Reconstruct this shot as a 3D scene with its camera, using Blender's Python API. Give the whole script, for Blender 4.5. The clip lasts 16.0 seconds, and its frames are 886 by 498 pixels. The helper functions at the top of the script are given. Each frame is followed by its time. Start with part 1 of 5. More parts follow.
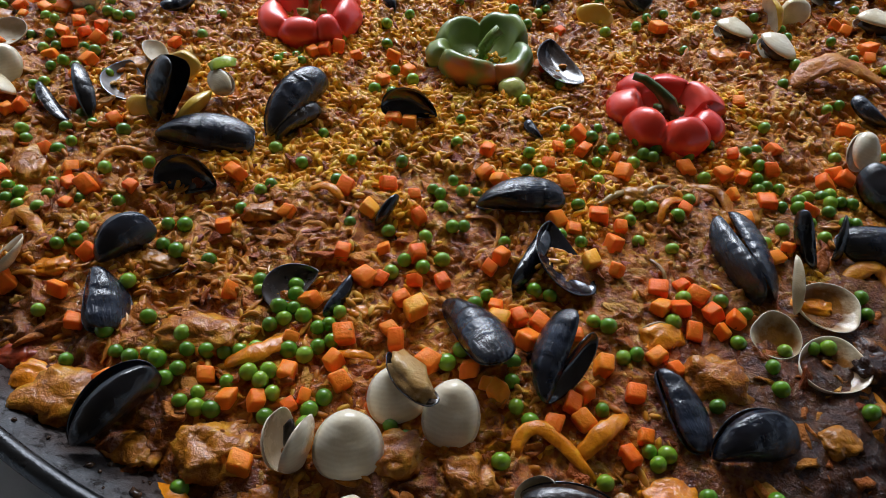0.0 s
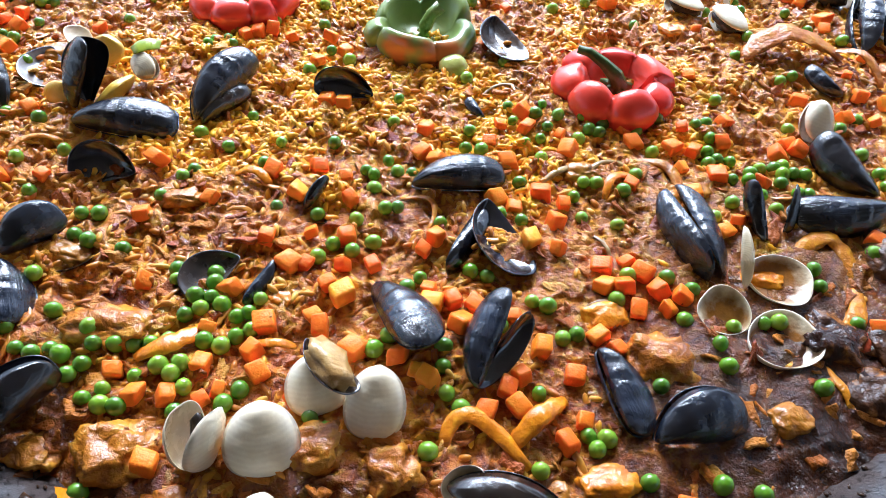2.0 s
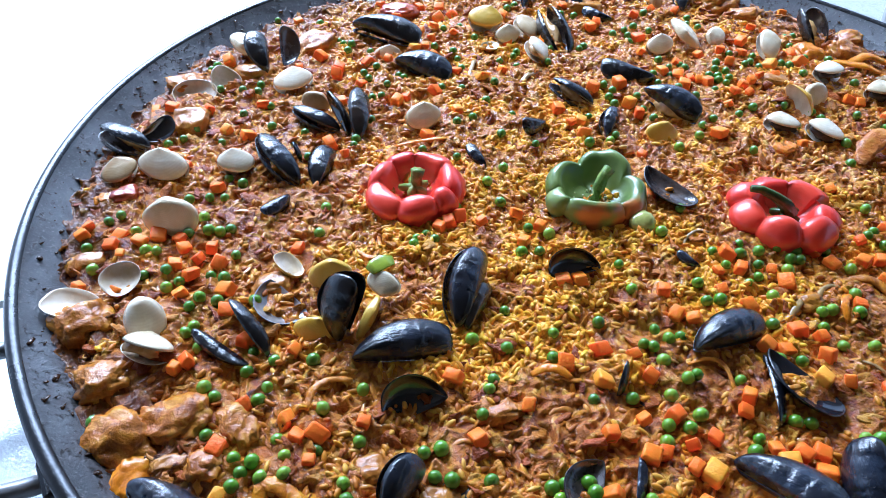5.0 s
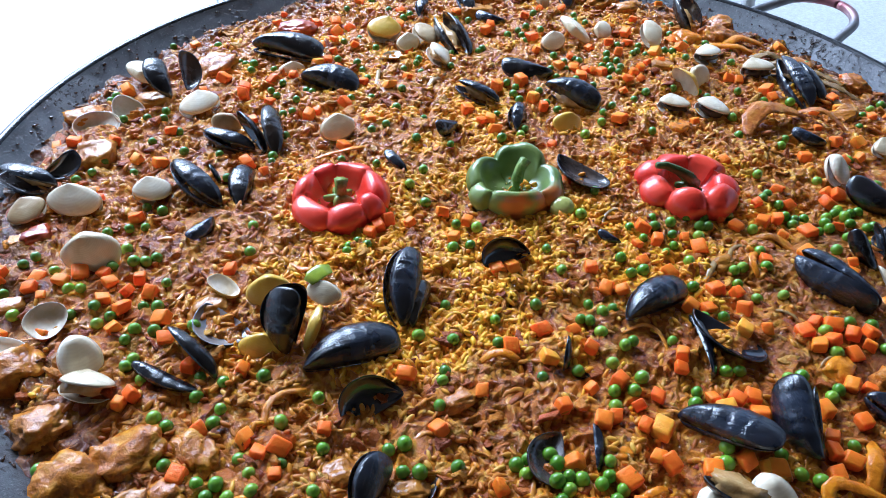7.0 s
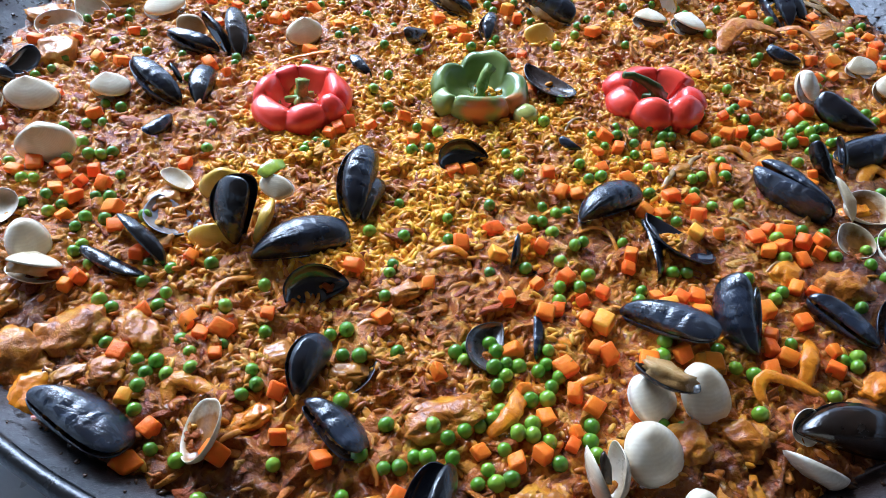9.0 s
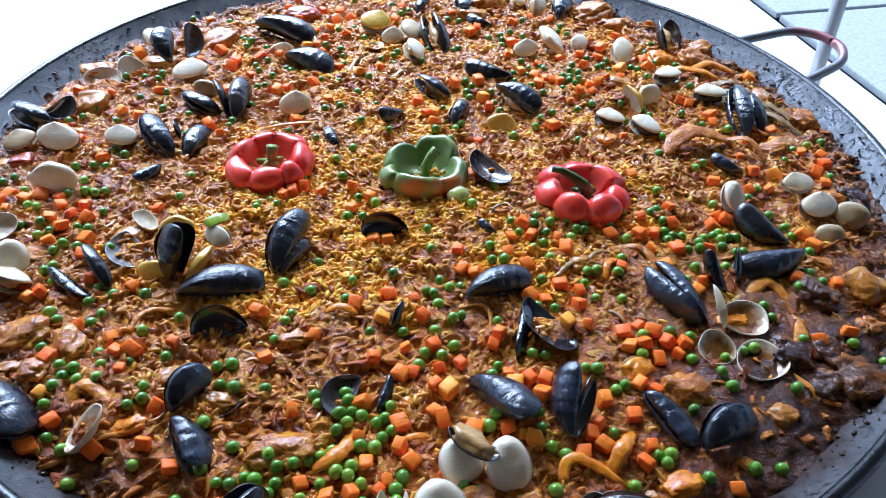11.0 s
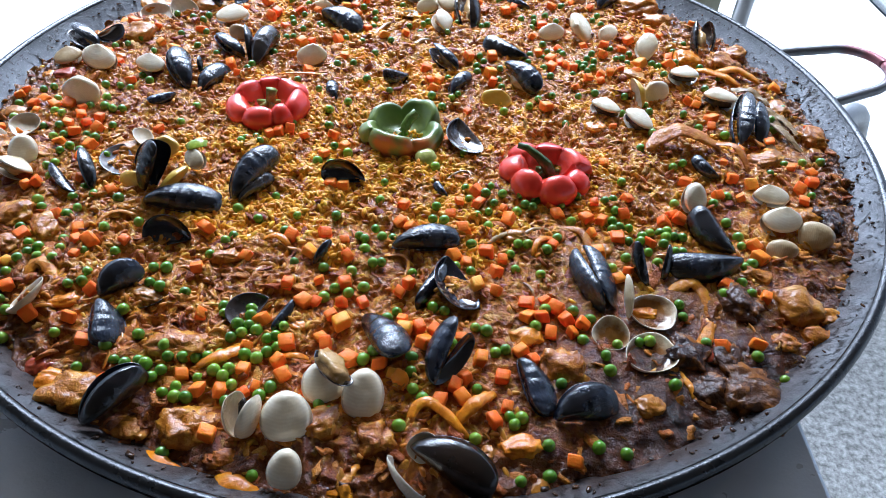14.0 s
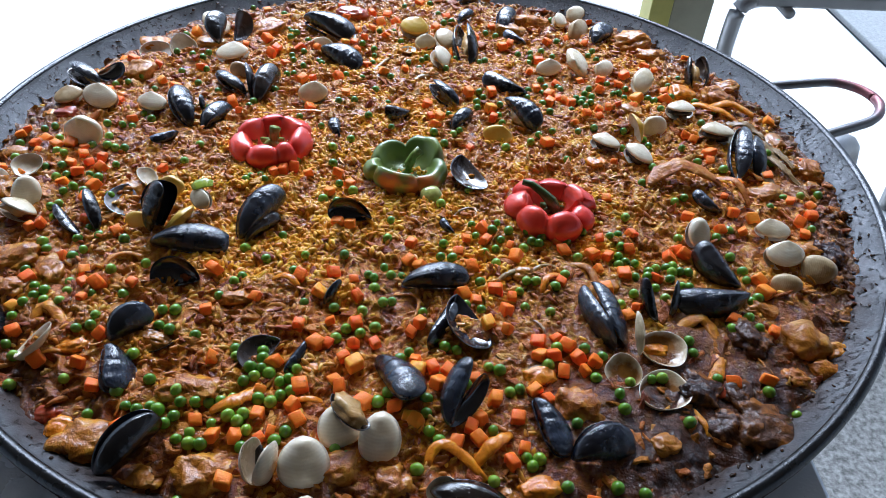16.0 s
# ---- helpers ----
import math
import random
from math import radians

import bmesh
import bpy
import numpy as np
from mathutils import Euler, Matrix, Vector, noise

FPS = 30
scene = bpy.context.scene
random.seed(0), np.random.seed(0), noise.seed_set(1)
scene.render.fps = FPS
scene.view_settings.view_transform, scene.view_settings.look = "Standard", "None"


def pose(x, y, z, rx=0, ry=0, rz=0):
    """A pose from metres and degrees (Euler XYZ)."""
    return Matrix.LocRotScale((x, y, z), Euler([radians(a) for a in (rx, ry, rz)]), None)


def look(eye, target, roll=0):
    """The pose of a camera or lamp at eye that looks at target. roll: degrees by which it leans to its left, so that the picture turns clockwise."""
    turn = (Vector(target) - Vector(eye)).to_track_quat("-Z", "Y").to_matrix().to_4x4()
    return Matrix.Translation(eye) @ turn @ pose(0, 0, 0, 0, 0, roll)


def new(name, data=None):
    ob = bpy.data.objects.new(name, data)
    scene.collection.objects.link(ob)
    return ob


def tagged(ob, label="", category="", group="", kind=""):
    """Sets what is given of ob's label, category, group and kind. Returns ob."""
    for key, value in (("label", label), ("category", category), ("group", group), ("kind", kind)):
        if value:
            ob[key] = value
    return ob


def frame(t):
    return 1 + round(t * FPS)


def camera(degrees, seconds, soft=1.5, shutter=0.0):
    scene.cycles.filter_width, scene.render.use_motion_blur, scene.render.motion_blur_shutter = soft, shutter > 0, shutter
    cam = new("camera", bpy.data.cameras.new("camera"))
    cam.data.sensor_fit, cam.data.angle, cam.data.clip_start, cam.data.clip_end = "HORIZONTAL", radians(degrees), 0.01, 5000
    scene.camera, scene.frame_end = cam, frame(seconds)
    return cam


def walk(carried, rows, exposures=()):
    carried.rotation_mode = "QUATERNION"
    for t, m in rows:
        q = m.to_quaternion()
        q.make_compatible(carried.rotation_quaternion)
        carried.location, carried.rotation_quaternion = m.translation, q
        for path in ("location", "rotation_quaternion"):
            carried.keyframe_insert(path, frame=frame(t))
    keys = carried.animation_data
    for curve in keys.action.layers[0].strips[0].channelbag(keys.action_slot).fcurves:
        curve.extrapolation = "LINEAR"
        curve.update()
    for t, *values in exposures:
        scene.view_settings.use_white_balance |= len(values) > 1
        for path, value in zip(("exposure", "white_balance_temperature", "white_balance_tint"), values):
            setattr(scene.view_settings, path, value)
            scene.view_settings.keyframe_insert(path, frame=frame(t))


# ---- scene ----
cam = camera(63.39, 16.0, soft=0.7)
PATH = [
    (0.0, -0.0320, -0.5285, 0.3264, -0.02, -48.56, 3.72),
    (0.5, -0.0215, -0.5168, 0.3109, -0.39, -52.10, 3.02),
    (1.0, -0.0124, -0.5185, 0.3097, -0.84, -50.92, 2.94),
    (1.5, -0.0007, -0.5203, 0.3142, -1.41, -47.85, 2.65),
    (2.0, -0.0004, -0.5217, 0.3011, -1.57, -48.13, 3.23),
    (2.5, -0.0069, -0.5118, 0.3055, -2.07, -48.21, 4.07),
    (3.0, -0.0234, -0.5072, 0.3210, -0.67, -48.42, 3.39),
    (3.5, -0.0440, -0.5067, 0.3461, 1.60, -44.23, 1.92),
    (4.0, -0.0997, -0.5097, 0.3646, -2.80, -42.33, 3.50),
    (4.2, -0.1420, -0.4978, 0.3720, -5.49, -42.50, 2.83),
    (6.3, -0.2794, -0.4425, 0.3638, -22.20, -42.24, -0.15),
    (6.5, -0.2747, -0.4474, 0.3681, -22.34, -41.72, -0.46),
    (7.0, -0.2704, -0.4639, 0.3686, -24.66, -41.44, 0.91),
    (7.5, -0.2713, -0.4752, 0.3571, -25.17, -41.59, 1.26),
    (8.0, -0.2647, -0.4873, 0.3444, -25.79, -43.13, 2.50),
    (8.5, -0.2596, -0.4872, 0.3374, -26.15, -45.35, 3.56),
    (9.0, -0.2500, -0.4986, 0.3426, -24.92, -45.46, 2.63),
    (9.5, -0.2433, -0.5088, 0.3553, -27.51, -45.47, 4.47),
    (10.0, -0.2335, -0.5228, 0.3596, -26.06, -44.31, 3.74),
    (10.2, -0.2217, -0.5307, 0.3706, -24.40, -43.59, 3.13),
    (12.3, 0.0107, -0.6444, 0.4143, 0.12, -41.04, 2.35),
    (12.5, 0.0082, -0.6426, 0.4147, -0.68, -40.92, 3.46),
    (13.0, 0.0020, -0.6441, 0.4165, 1.65, -41.19, 2.05),
    (13.5, 0.0233, -0.6466, 0.4057, -1.96, -44.15, 3.97),
    (14.0, 0.0185, -0.6391, 0.4089, -1.42, -43.06, 2.87),
    (14.5, 0.0060, -0.6308, 0.4099, 1.31, -42.72, 1.07),
    (15.0, -0.0006, -0.6277, 0.4139, 0.00, -40.73, 2.71),
    (15.5, -0.0087, -0.6298, 0.4155, -0.83, -40.69, 2.81),
    (16.0, -0.0026, -0.6326, 0.4181, -2.99, -41.07, 3.27),
]
# seconds, eye, then the angles of view: turn, tilt, roll
BASE = 1.42
walk(cam, [(t, pose(x, y, z, 0, 0, yaw) @ pose(0, 0, 0, 90 + tilt) @ pose(0, 0, 0, 0, 0, roll)) for t, x, y, z, yaw, tilt, roll in PATH],
     exposures=[(t, e + BASE, k, 9) for t, e, k in (
         (0.0, -1.12, 5600), (0.5, 0.0, 5400), (1.0, 0.12, 5330), (1.5, 0.2, 5250), (2.5, 0.34, 4930), (3.5, 0.14, 4400), (4.0, -0.18, 4520), (4.2, -0.2, 4520), (6.3, -0.52, 4670), (7.0, -0.46, 4700),
         (8.0, -0.4, 4800), (9.0, -0.22, 4760), (10.2, -0.1, 4600), (12.3, -0.96, 4850), (13.5, -0.76, 5070), (14.0, -0.34, 4990), (14.5, -0.32, 4920), (15.0, -0.38, 4960), (15.5, -0.55, 4980), (16.0, -0.74, 5050))])


# ---- bright hazy sky: light comes from the yard beyond, an unseen sheet blocks it overhead ----
SUN_UP, SUN_ROUND = 43.0, -4.0
world = bpy.data.worlds.new("sky")
scene.world = world
world.use_nodes = True
wn = world.node_tree.nodes
sky = wn.new("ShaderNodeTexSky")
sky.sky_type, sky.sun_disc = "NISHITA", False
sky.sun_elevation, sky.sun_rotation = radians(SUN_UP), radians(SUN_ROUND)
sky.air_density, sky.dust_density = 1.0, 3.0
haze = wn.new("ShaderNodeHueSaturation")
haze.inputs["Saturation"].default_value = 0.45
world.node_tree.links.new(sky.outputs[0], haze.inputs["Color"])
world.node_tree.links.new(haze.outputs[0], wn["Background"].inputs[0])
wn["Background"].inputs[1].default_value = 0.10
sun = new("sun", bpy.data.lights.new("sun", "SUN"))
sun.data.energy, sun.data.angle, sun.data.color = 3.9, radians(40.0), (1.0, 0.975, 0.94)
sun.matrix_world = look((0, 0, 0), (-math.sin(radians(SUN_ROUND)) * math.cos(radians(SUN_UP)), -math.cos(radians(SUN_ROUND)) * math.cos(radians(SUN_UP)), -math.sin(radians(SUN_UP))))


# ---- materials ----
class Mat:
    """A node material, with short hands for the nodes that the surfaces share."""

    def __init__(self, name, rough=0.5, metal=0.0, spec=0.5, coat=0.0):
        self.m = bpy.data.materials.new(name)
        self.m.use_nodes = True
        self.t = self.m.node_tree
        self.b = self.t.nodes["Principled BSDF"]
        self.set("Roughness", rough)
        self.set("Metallic", metal)
        self.set("Specular IOR Level", spec)
        self.set("Coat Weight", coat)
        self.set("Coat Roughness", 0.08)
        self.co = self.t.nodes.new("ShaderNodeTexCoord").outputs["Object"]

    def set(self, key, value):
        if hasattr(value, "is_output"):
            self.t.links.new(value, self.b.inputs[key])
        else:
            self.b.inputs[key].default_value = value

    def node(self, kind, **inputs):
        n = self.t.nodes.new(kind)
        for key, value in inputs.items():
            key = key.replace("_", " ")
            if hasattr(value, "is_output"):
                self.t.links.new(value, n.inputs[key])
            else:
                n.inputs[key].default_value = value
        return n

    def noise(self, scale, detail=4.0, rough=0.55, distort=0.0, co=None):
        return self.node("ShaderNodeTexNoise", Vector=co or self.co, Scale=scale, Detail=detail, Roughness=rough, Distortion=distort).outputs["Fac"]

    def ramp(self, fac, stops, smooth=False):
        n = self.node("ShaderNodeValToRGB", Fac=fac)
        n.color_ramp.interpolation = "EASE" if smooth else "LINEAR"
        while len(n.color_ramp.elements) < len(stops):
            n.color_ramp.elements.new(0.5)
        for e, (at, c) in zip(n.color_ramp.elements, stops):
            e.position = at
            e.color = (c, c, c, 1) if isinstance(c, (int, float)) else (*c, 1)
        return n.outputs["Color"]

    def mix(self, fac, a, b, how="MIX"):
        n = self.t.nodes.new("ShaderNodeMix")
        n.data_type, n.blend_type = "RGBA", how
        for i, value in ((0, fac), (6, a), (7, b)):
            if hasattr(value, "is_output"):
                self.t.links.new(value, n.inputs[i])
            elif i == 0:
                n.inputs[i].default_value = value
            else:
                n.inputs[i].default_value = (*value, 1)
        return n.outputs[2]

    def calc(self, how, a, b=0.0):
        n = self.t.nodes.new("ShaderNodeMath")
        n.operation = how
        for i, value in ((0, a), (1, b)):
            if hasattr(value, "is_output"):
                self.t.links.new(value, n.inputs[i])
            else:
                n.inputs[i].default_value = value
        return n.outputs[0]

    def bump(self, height, strength=0.4, distance=0.001):
        self.set("Normal", self.node("ShaderNodeBump", Height=height, Strength=strength, Distance=distance).outputs[0])

    def island(self):
        return self.t.nodes.new("ShaderNodeNewGeometry").outputs["Random Per Island"]

    def each(self):
        return self.t.nodes.new("ShaderNodeObjectInfo").outputs["Random"]


def m_sauce():
    m = Mat("tomato_sauce_and_rice", 0.3, coat=0.0, spec=0.6)
    big, mid, fine = m.noise(11, 4), m.noise(75, 6, 0.65, 0.9), m.noise(300, 4, 0.65)
    base = m.ramp(mid, [(0.32, (0.08, 0.015, 0.002)), (0.43, (0.28, 0.062, 0.003)), (0.55, (0.50, 0.168, 0.006)), (0.70, (0.66, 0.34, 0.02))])
    base = m.mix(m.ramp(big, [(0.45, 0.0), (0.65, 0.45)]), base, (0.52, 0.20, 0.010))
    # near side coloured redder, standing in for steam and glints paling the far side
    side = m.calc("ADD", m.node("ShaderNodeSeparateXYZ", Vector=m.co).outputs["Y"], m.calc("MULTIPLY", m.calc("SUBTRACT", m.noise(14, 4), 0.5), 0.25))
    red = m.ramp(mid, [(0.32, (0.09, 0.012, 0.001)), (0.5, (0.40, 0.085, 0.002)), (0.70, (0.66, 0.23, 0.005))])
    base = m.mix(m.calc("SUBTRACT", 0.75, m.ramp(m.calc("ADD", side, 1.0), [(0.66, 0.0), (0.80, 0.75)])), base, red)
    base = m.mix(m.ramp(fine, [(0.52, 0.0), (0.74, 0.4)]), base, (0.64, 0.33, 0.05))
    att = m.t.nodes.new("ShaderNodeAttribute")
    att.attribute_name = "grain_kind"
    part_of = m.node("ShaderNodeSeparateColor", Color=att.outputs["Color"])
    who, shown, bare = part_of.outputs[0], part_of.outputs[1], part_of.outputs[2]
    stained = m.ramp(who, [(0.0, (0.32, 0.088, 0.004)), (0.4, (0.51, 0.178, 0.006)), (0.75, (0.65, 0.29, 0.010)), (1.0, (0.74, 0.43, 0.05))])
    yellow = m.ramp(who, [(0.0, (0.64, 0.24, 0.004)), (0.5, (0.80, 0.38, 0.006)), (1.0, (0.88, 0.53, 0.018))])
    base = m.mix(m.calc("MULTIPLY", shown, 0.85), base, m.mix(bare, stained, yellow))
    # scorched, wet corner of the dish
    sep = m.node("ShaderNodeVectorMath", Vector=m.co)
    sep.operation = "DISTANCE"
    sep.inputs[1].default_value = (0.21, -0.34, 0.0)
    near = m.calc("ADD", sep.outputs["Value"], m.calc("MULTIPLY", m.noise(22, 3), 0.12))
    flat = m.node("ShaderNodeVectorMath", Vector=m.co)
    flat.operation = "MULTIPLY"
    flat.inputs[1].default_value = (1.0, 1.0, 0.0)
    out = m.node("ShaderNodeVectorMath", Vector=flat.outputs[0])
    out.operation = "LENGTH"
    edge = m.calc("ADD", out.outputs["Value"], m.calc("MULTIPLY", m.calc("SUBTRACT", m.noise(30, 4), 0.5), 0.09))
    base = m.mix(m.ramp(edge, [(0.372, 0.0), (0.412, 0.75)]), base, (0.07, 0.02, 0.005))
    m.set("Base Color", m.mix(m.ramp(near, [(0.10, 0.9), (0.235, 0.0)]), base, m.mix(m.ramp(m.noise(45, 4, 0.6, 0.6), [(0.42, 0.0), (0.6, 1.0)]), (0.014, 0.005, 0.003), (0.075, 0.018, 0.003))))
    m.set("Specular IOR Level", m.mix(m.calc("MULTIPLY", shown, 0.7), (0.50, 0.50, 0.50), (0.36, 0.36, 0.36)))
    m.set("Roughness", m.ramp(m.noise(80, 3), [(0.36, 0.07), (0.66, 0.19)]))
    m.bump(m.calc("ADD", m.calc("MULTIPLY", mid, 1.0), m.calc("ADD", m.calc("MULTIPLY", fine, 0.8), m.calc("MULTIPLY", m.noise(650, 3), 0.45))), 0.95, 0.0024)
    return m.m


def m_rice(name, stops):
    m = Mat(name, 0.34, spec=0.3)
    m.set("Base Color", m.mix(m.ramp(m.noise(120, 3), [(0.5, 0.0), (0.75, 0.4)]), m.ramp(m.island(), stops), (0.42, 0.12, 0.008)))
    m.bump(m.noise(500, 2), 0.3, 0.0006)
    return m.m


def m_bits():
    m = Mat("chopped_sofrito", 0.36, spec=0.26)
    r = m.island()
    c = m.ramp(r, [(0.0, (0.26, 0.05, 0.004)), (0.3, (0.42, 0.11, 0.006)), (0.55, (0.56, 0.18, 0.009)), (0.78, (0.66, 0.27, 0.015)), (0.93, (0.74, 0.42, 0.05)), (1.0, (0.56, 0.10, 0.012))])
    m.set("Base Color", m.mix(m.ramp(m.noise(160, 4), [(0.45, 0.0), (0.75, 0.5)]), m.mix(1.0, c, (0.88, 0.84, 0.7), "MULTIPLY"), (0.22, 0.06, 0.008)))
    m.bump(m.calc("ADD", m.noise(170, 4), m.noise(520, 3)), 0.9, 0.0022)
    return m.m


def m_food(name, dark, mid, light, scale=90, rough=0.35, coat=0.25, depth=0.0015):
    m = Mat(name, rough * 0.75, coat=coat, spec=0.38)
    n, n2 = m.noise(scale, 5, 0.6, 0.5), m.noise(scale * 4, 3)
    c = m.mix(1.0, m.ramp(n, [(0.28, dark), (0.5, mid), (0.72, light)]), (0.88, 0.84, 0.72), "MULTIPLY")
    m.set("Base Color", m.mix(m.calc("MULTIPLY", m.each(), 0.2), c, tuple(v * 0.85 for v in light)))
    m.bump(m.calc("ADD", n, m.calc("MULTIPLY", n2, 0.4)), 0.6, depth)
    return m.m


def m_pea():
    m = Mat("green_pea_skin", 0.24, coat=0.3)
    m.set("Base Color", m.mix(m.ramp(m.noise(250, 3), [(0.4, 0.0), (0.75, 0.35)]), m.ramp(m.each(), [(0.0, (0.09, 0.21, 0.010)), (0.6, (0.15, 0.335, 0.010)), (1.0, (0.29, 0.46, 0.024))]), (0.17, 0.29, 0.03)))
    m.set("Subsurface Weight", 0.25)
    m.set("Subsurface Radius", (0.6, 1.0, 0.2))
    m.set("Subsurface Scale", 0.002)
    m.bump(m.calc("ADD", m.noise(180, 2), m.calc("MULTIPLY", m.noise(700, 2), 0.3)), 0.4, 0.0008)
    return m.m


def m_carrot():
    m = Mat("cooked_carrot", 0.4, spec=0.18)
    c = m.ramp(m.each(), [(0.0, (0.90, 0.15, 0.006)), (0.6, (0.95, 0.225, 0.007)), (0.93, (0.96, 0.30, 0.010)), (1.0, (0.94, 0.47, 0.028))])
    c = m.mix(m.ramp(m.noise(60, 3), [(0.5, 0.0), (0.7, 0.4)]), c, (0.82, 0.15, 0.02))
    m.set("Base Color", m.mix(m.ramp(m.noise(260, 5, 0.7), [(0.35, 0.3), (0.6, 0.0)]), c, (0.94, 0.25, 0.014)))
    m.set("Subsurface Weight", 0.4)
    m.set("Subsurface Radius", (1.0, 0.35, 0.1))
    m.set("Subsurface Scale", 0.004)
    m.bump(m.calc("ADD", m.noise(130, 4), m.noise(500, 4)), 0.5, 0.0009)
    return m.m


def m_shell(name, dark, light, patch, rings=900.0, rough=0.2, relief=0.5, lo=0.35, hi=0.75, spec=0.6, streak=0.0):
    """Shell with growth rings round the beak, which lies at the object's origin."""
    m = Mat(name, rough, coat=0.12 if streak == 1.0 else 0.4, spec=spec)
    m.set("Coat Roughness", 0.18 if streak == 1.0 else 0.1)
    w = m.node("ShaderNodeTexWave", Vector=m.co, Scale=rings / 6.0, Distortion=3.5, Detail=3.0)
    w.wave_type, w.rings_direction = "RINGS", "SPHERICAL"
    ring = w.outputs["Fac"]
    blot = m.noise(45, 4, 0.6)
    c = m.mix(m.ramp(blot, [(lo, 0.0), (hi, 1.0)]), dark, light)
    c = m.mix(m.calc("MULTIPLY", ring, 0.10 if streak == 1.0 else 0.18), c, patch)
    m.set("Base Color", c)
    m.set("Roughness", m.ramp(m.noise(120, 4), [(0.3, rough * 0.6), (0.7, rough * 1.9)]))
    along = m.node("ShaderNodeVectorMath", Vector=m.co)
    along.operation = "MULTIPLY"
    along.inputs[1].default_value = (0.16, 1.0, 0.6)
    hair = m.noise(520, 4, 0.6, 0.6, along.outputs[0])
    band = m.node("ShaderNodeTexWave", Vector=m.co, Scale=rings / 40.0, Distortion=9.0, Detail=4.0, Detail_Scale=1.2)
    band.wave_type, band.rings_direction = "RINGS", "SPHERICAL"
    lines = m.calc("ADD", m.calc("MULTIPLY", ring, 0.02 if streak == 1.0 else 0.14 if streak else 0.08), m.calc("MULTIPLY", m.calc("MULTIPLY", band.outputs["Fac"], m.noise(70, 3)), 0.9 * streak))
    lines = m.calc("ADD", lines, m.calc("MULTIPLY", hair, 0.9 if streak == 1.0 else 0.1))
    m.bump(m.calc("ADD", lines, m.calc("ADD", m.calc("MULTIPLY", m.noise(400, 3), 0.5), m.calc("MULTIPLY", m.noise(60, 3), 1.2))), relief, 0.0009 if streak == 1.0 else 0.0005)
    return m.m


def m_pepper(name, skin, deep, other=None):
    m = Mat(name, 0.34, coat=0.3)
    n = m.noise(25, 3)
    c = m.mix(m.ramp(n, [(0.35, 0.0), (0.7, 1.0)]), skin, deep)
    if other:
        x = m.node("ShaderNodeSeparateXYZ", Vector=m.co)
        low = m.calc("ADD", m.calc("MULTIPLY", x.outputs["Y"], -14.0), m.calc("MULTIPLY", m.calc("SUBTRACT", n, 0.5), 1.8))
        low = m.calc("ADD", low, m.calc("MULTIPLY", x.outputs["X"], -8.0))
        wide = m.node("ShaderNodeVectorMath", Vector=m.co)
        wide.operation = "LENGTH"
        low = m.calc("MULTIPLY", low, m.ramp(wide.outputs["Value"], [(0.031, 0.0), (0.036, 1.0)]))
        c = m.mix(m.ramp(low, [(0.3, 0.0), (0.58, 1.0)], True), c, other)
    m.set("Base Color", c)
    m.bump(m.calc("ADD", m.noise(60, 3), m.calc("MULTIPLY", m.noise(400, 2), 0.3)), 0.2, 0.0012)
    return m.m


def m_pan(name="blackened_carbon_steel"):
    m = Mat(name, 0.35, 0.6)
    n, s, f = m.noise(12, 6, 0.65), m.noise(170, 6, 0.75), m.noise(900, 3)
    c = m.ramp(n, [(0.3, (0.062, 0.064, 0.069)), (0.5, (0.112, 0.115, 0.123)), (0.7, (0.185, 0.19, 0.2))])
    crust = m.ramp(m.calc("ADD", s, m.calc("MULTIPLY", n, 0.25)), [(0.68, 0.0), (0.76, 1.0)])
    c = m.mix(m.ramp(m.noise(420, 4, 0.7), [(0.56, 0.0), (0.70, 0.45)]), c, (0.36, 0.36, 0.36))
    # grease baked on along the edge of the food
    flat = m.node("ShaderNodeVectorMath", Vector=m.co)
    flat.operation = "MULTIPLY"
    flat.inputs[1].default_value = (1.0, 1.0, 0.0)
    out = m.node("ShaderNodeVectorMath", Vector=flat.outputs[0])
    out.operation = "LENGTH"
    edge = m.calc("ADD", out.outputs["Value"], m.calc("MULTIPLY", m.calc("SUBTRACT", m.noise(45, 6, 0.7), 0.5), 0.05))
    edge = m.calc("ADD", edge, m.calc("MULTIPLY", m.node("ShaderNodeSeparateXYZ", Vector=m.co).outputs["Y"], 0.05))
    c = m.mix(m.ramp(edge, [(0.409, 0.92), (0.428, 0.0)]), c, (0.030, 0.014, 0.008))
    m.set("Base Color", m.mix(crust, c, (0.022, 0.015, 0.011)))
    m.set("Metallic", m.ramp(s, [(0.55, 0.6), (0.7, 0.05)]))
    m.set("Roughness", m.ramp(m.noise(70, 5, 0.7), [(0.3, 0.32), (0.7, 0.65)]))
    m.bump(m.calc("ADD", m.calc("MULTIPLY", crust, 0.8), m.calc("ADD", m.calc("MULTIPLY", f, 0.5), m.calc("MULTIPLY", s, 0.5))), 0.65, 0.0016)
    return m.m


def m_steel(name, colour, rough, metal=0.85):
    m = Mat(name, rough, metal)
    n = m.noise(5, 4)
    m.set("Base Color", m.mix(m.ramp(n, [(0.35, 0.0), (0.7, 1.0)]), colour, tuple(v * 0.65 for v in colour)))
    m.set("Roughness", m.ramp(m.noise(26, 5), [(0.3, rough * 0.8), (0.7, rough * 1.4)]))
    m.bump(m.calc("ADD", m.noise(90, 5, 0.7), m.noise(420, 3)), 0.25, 0.001)
    return m.m


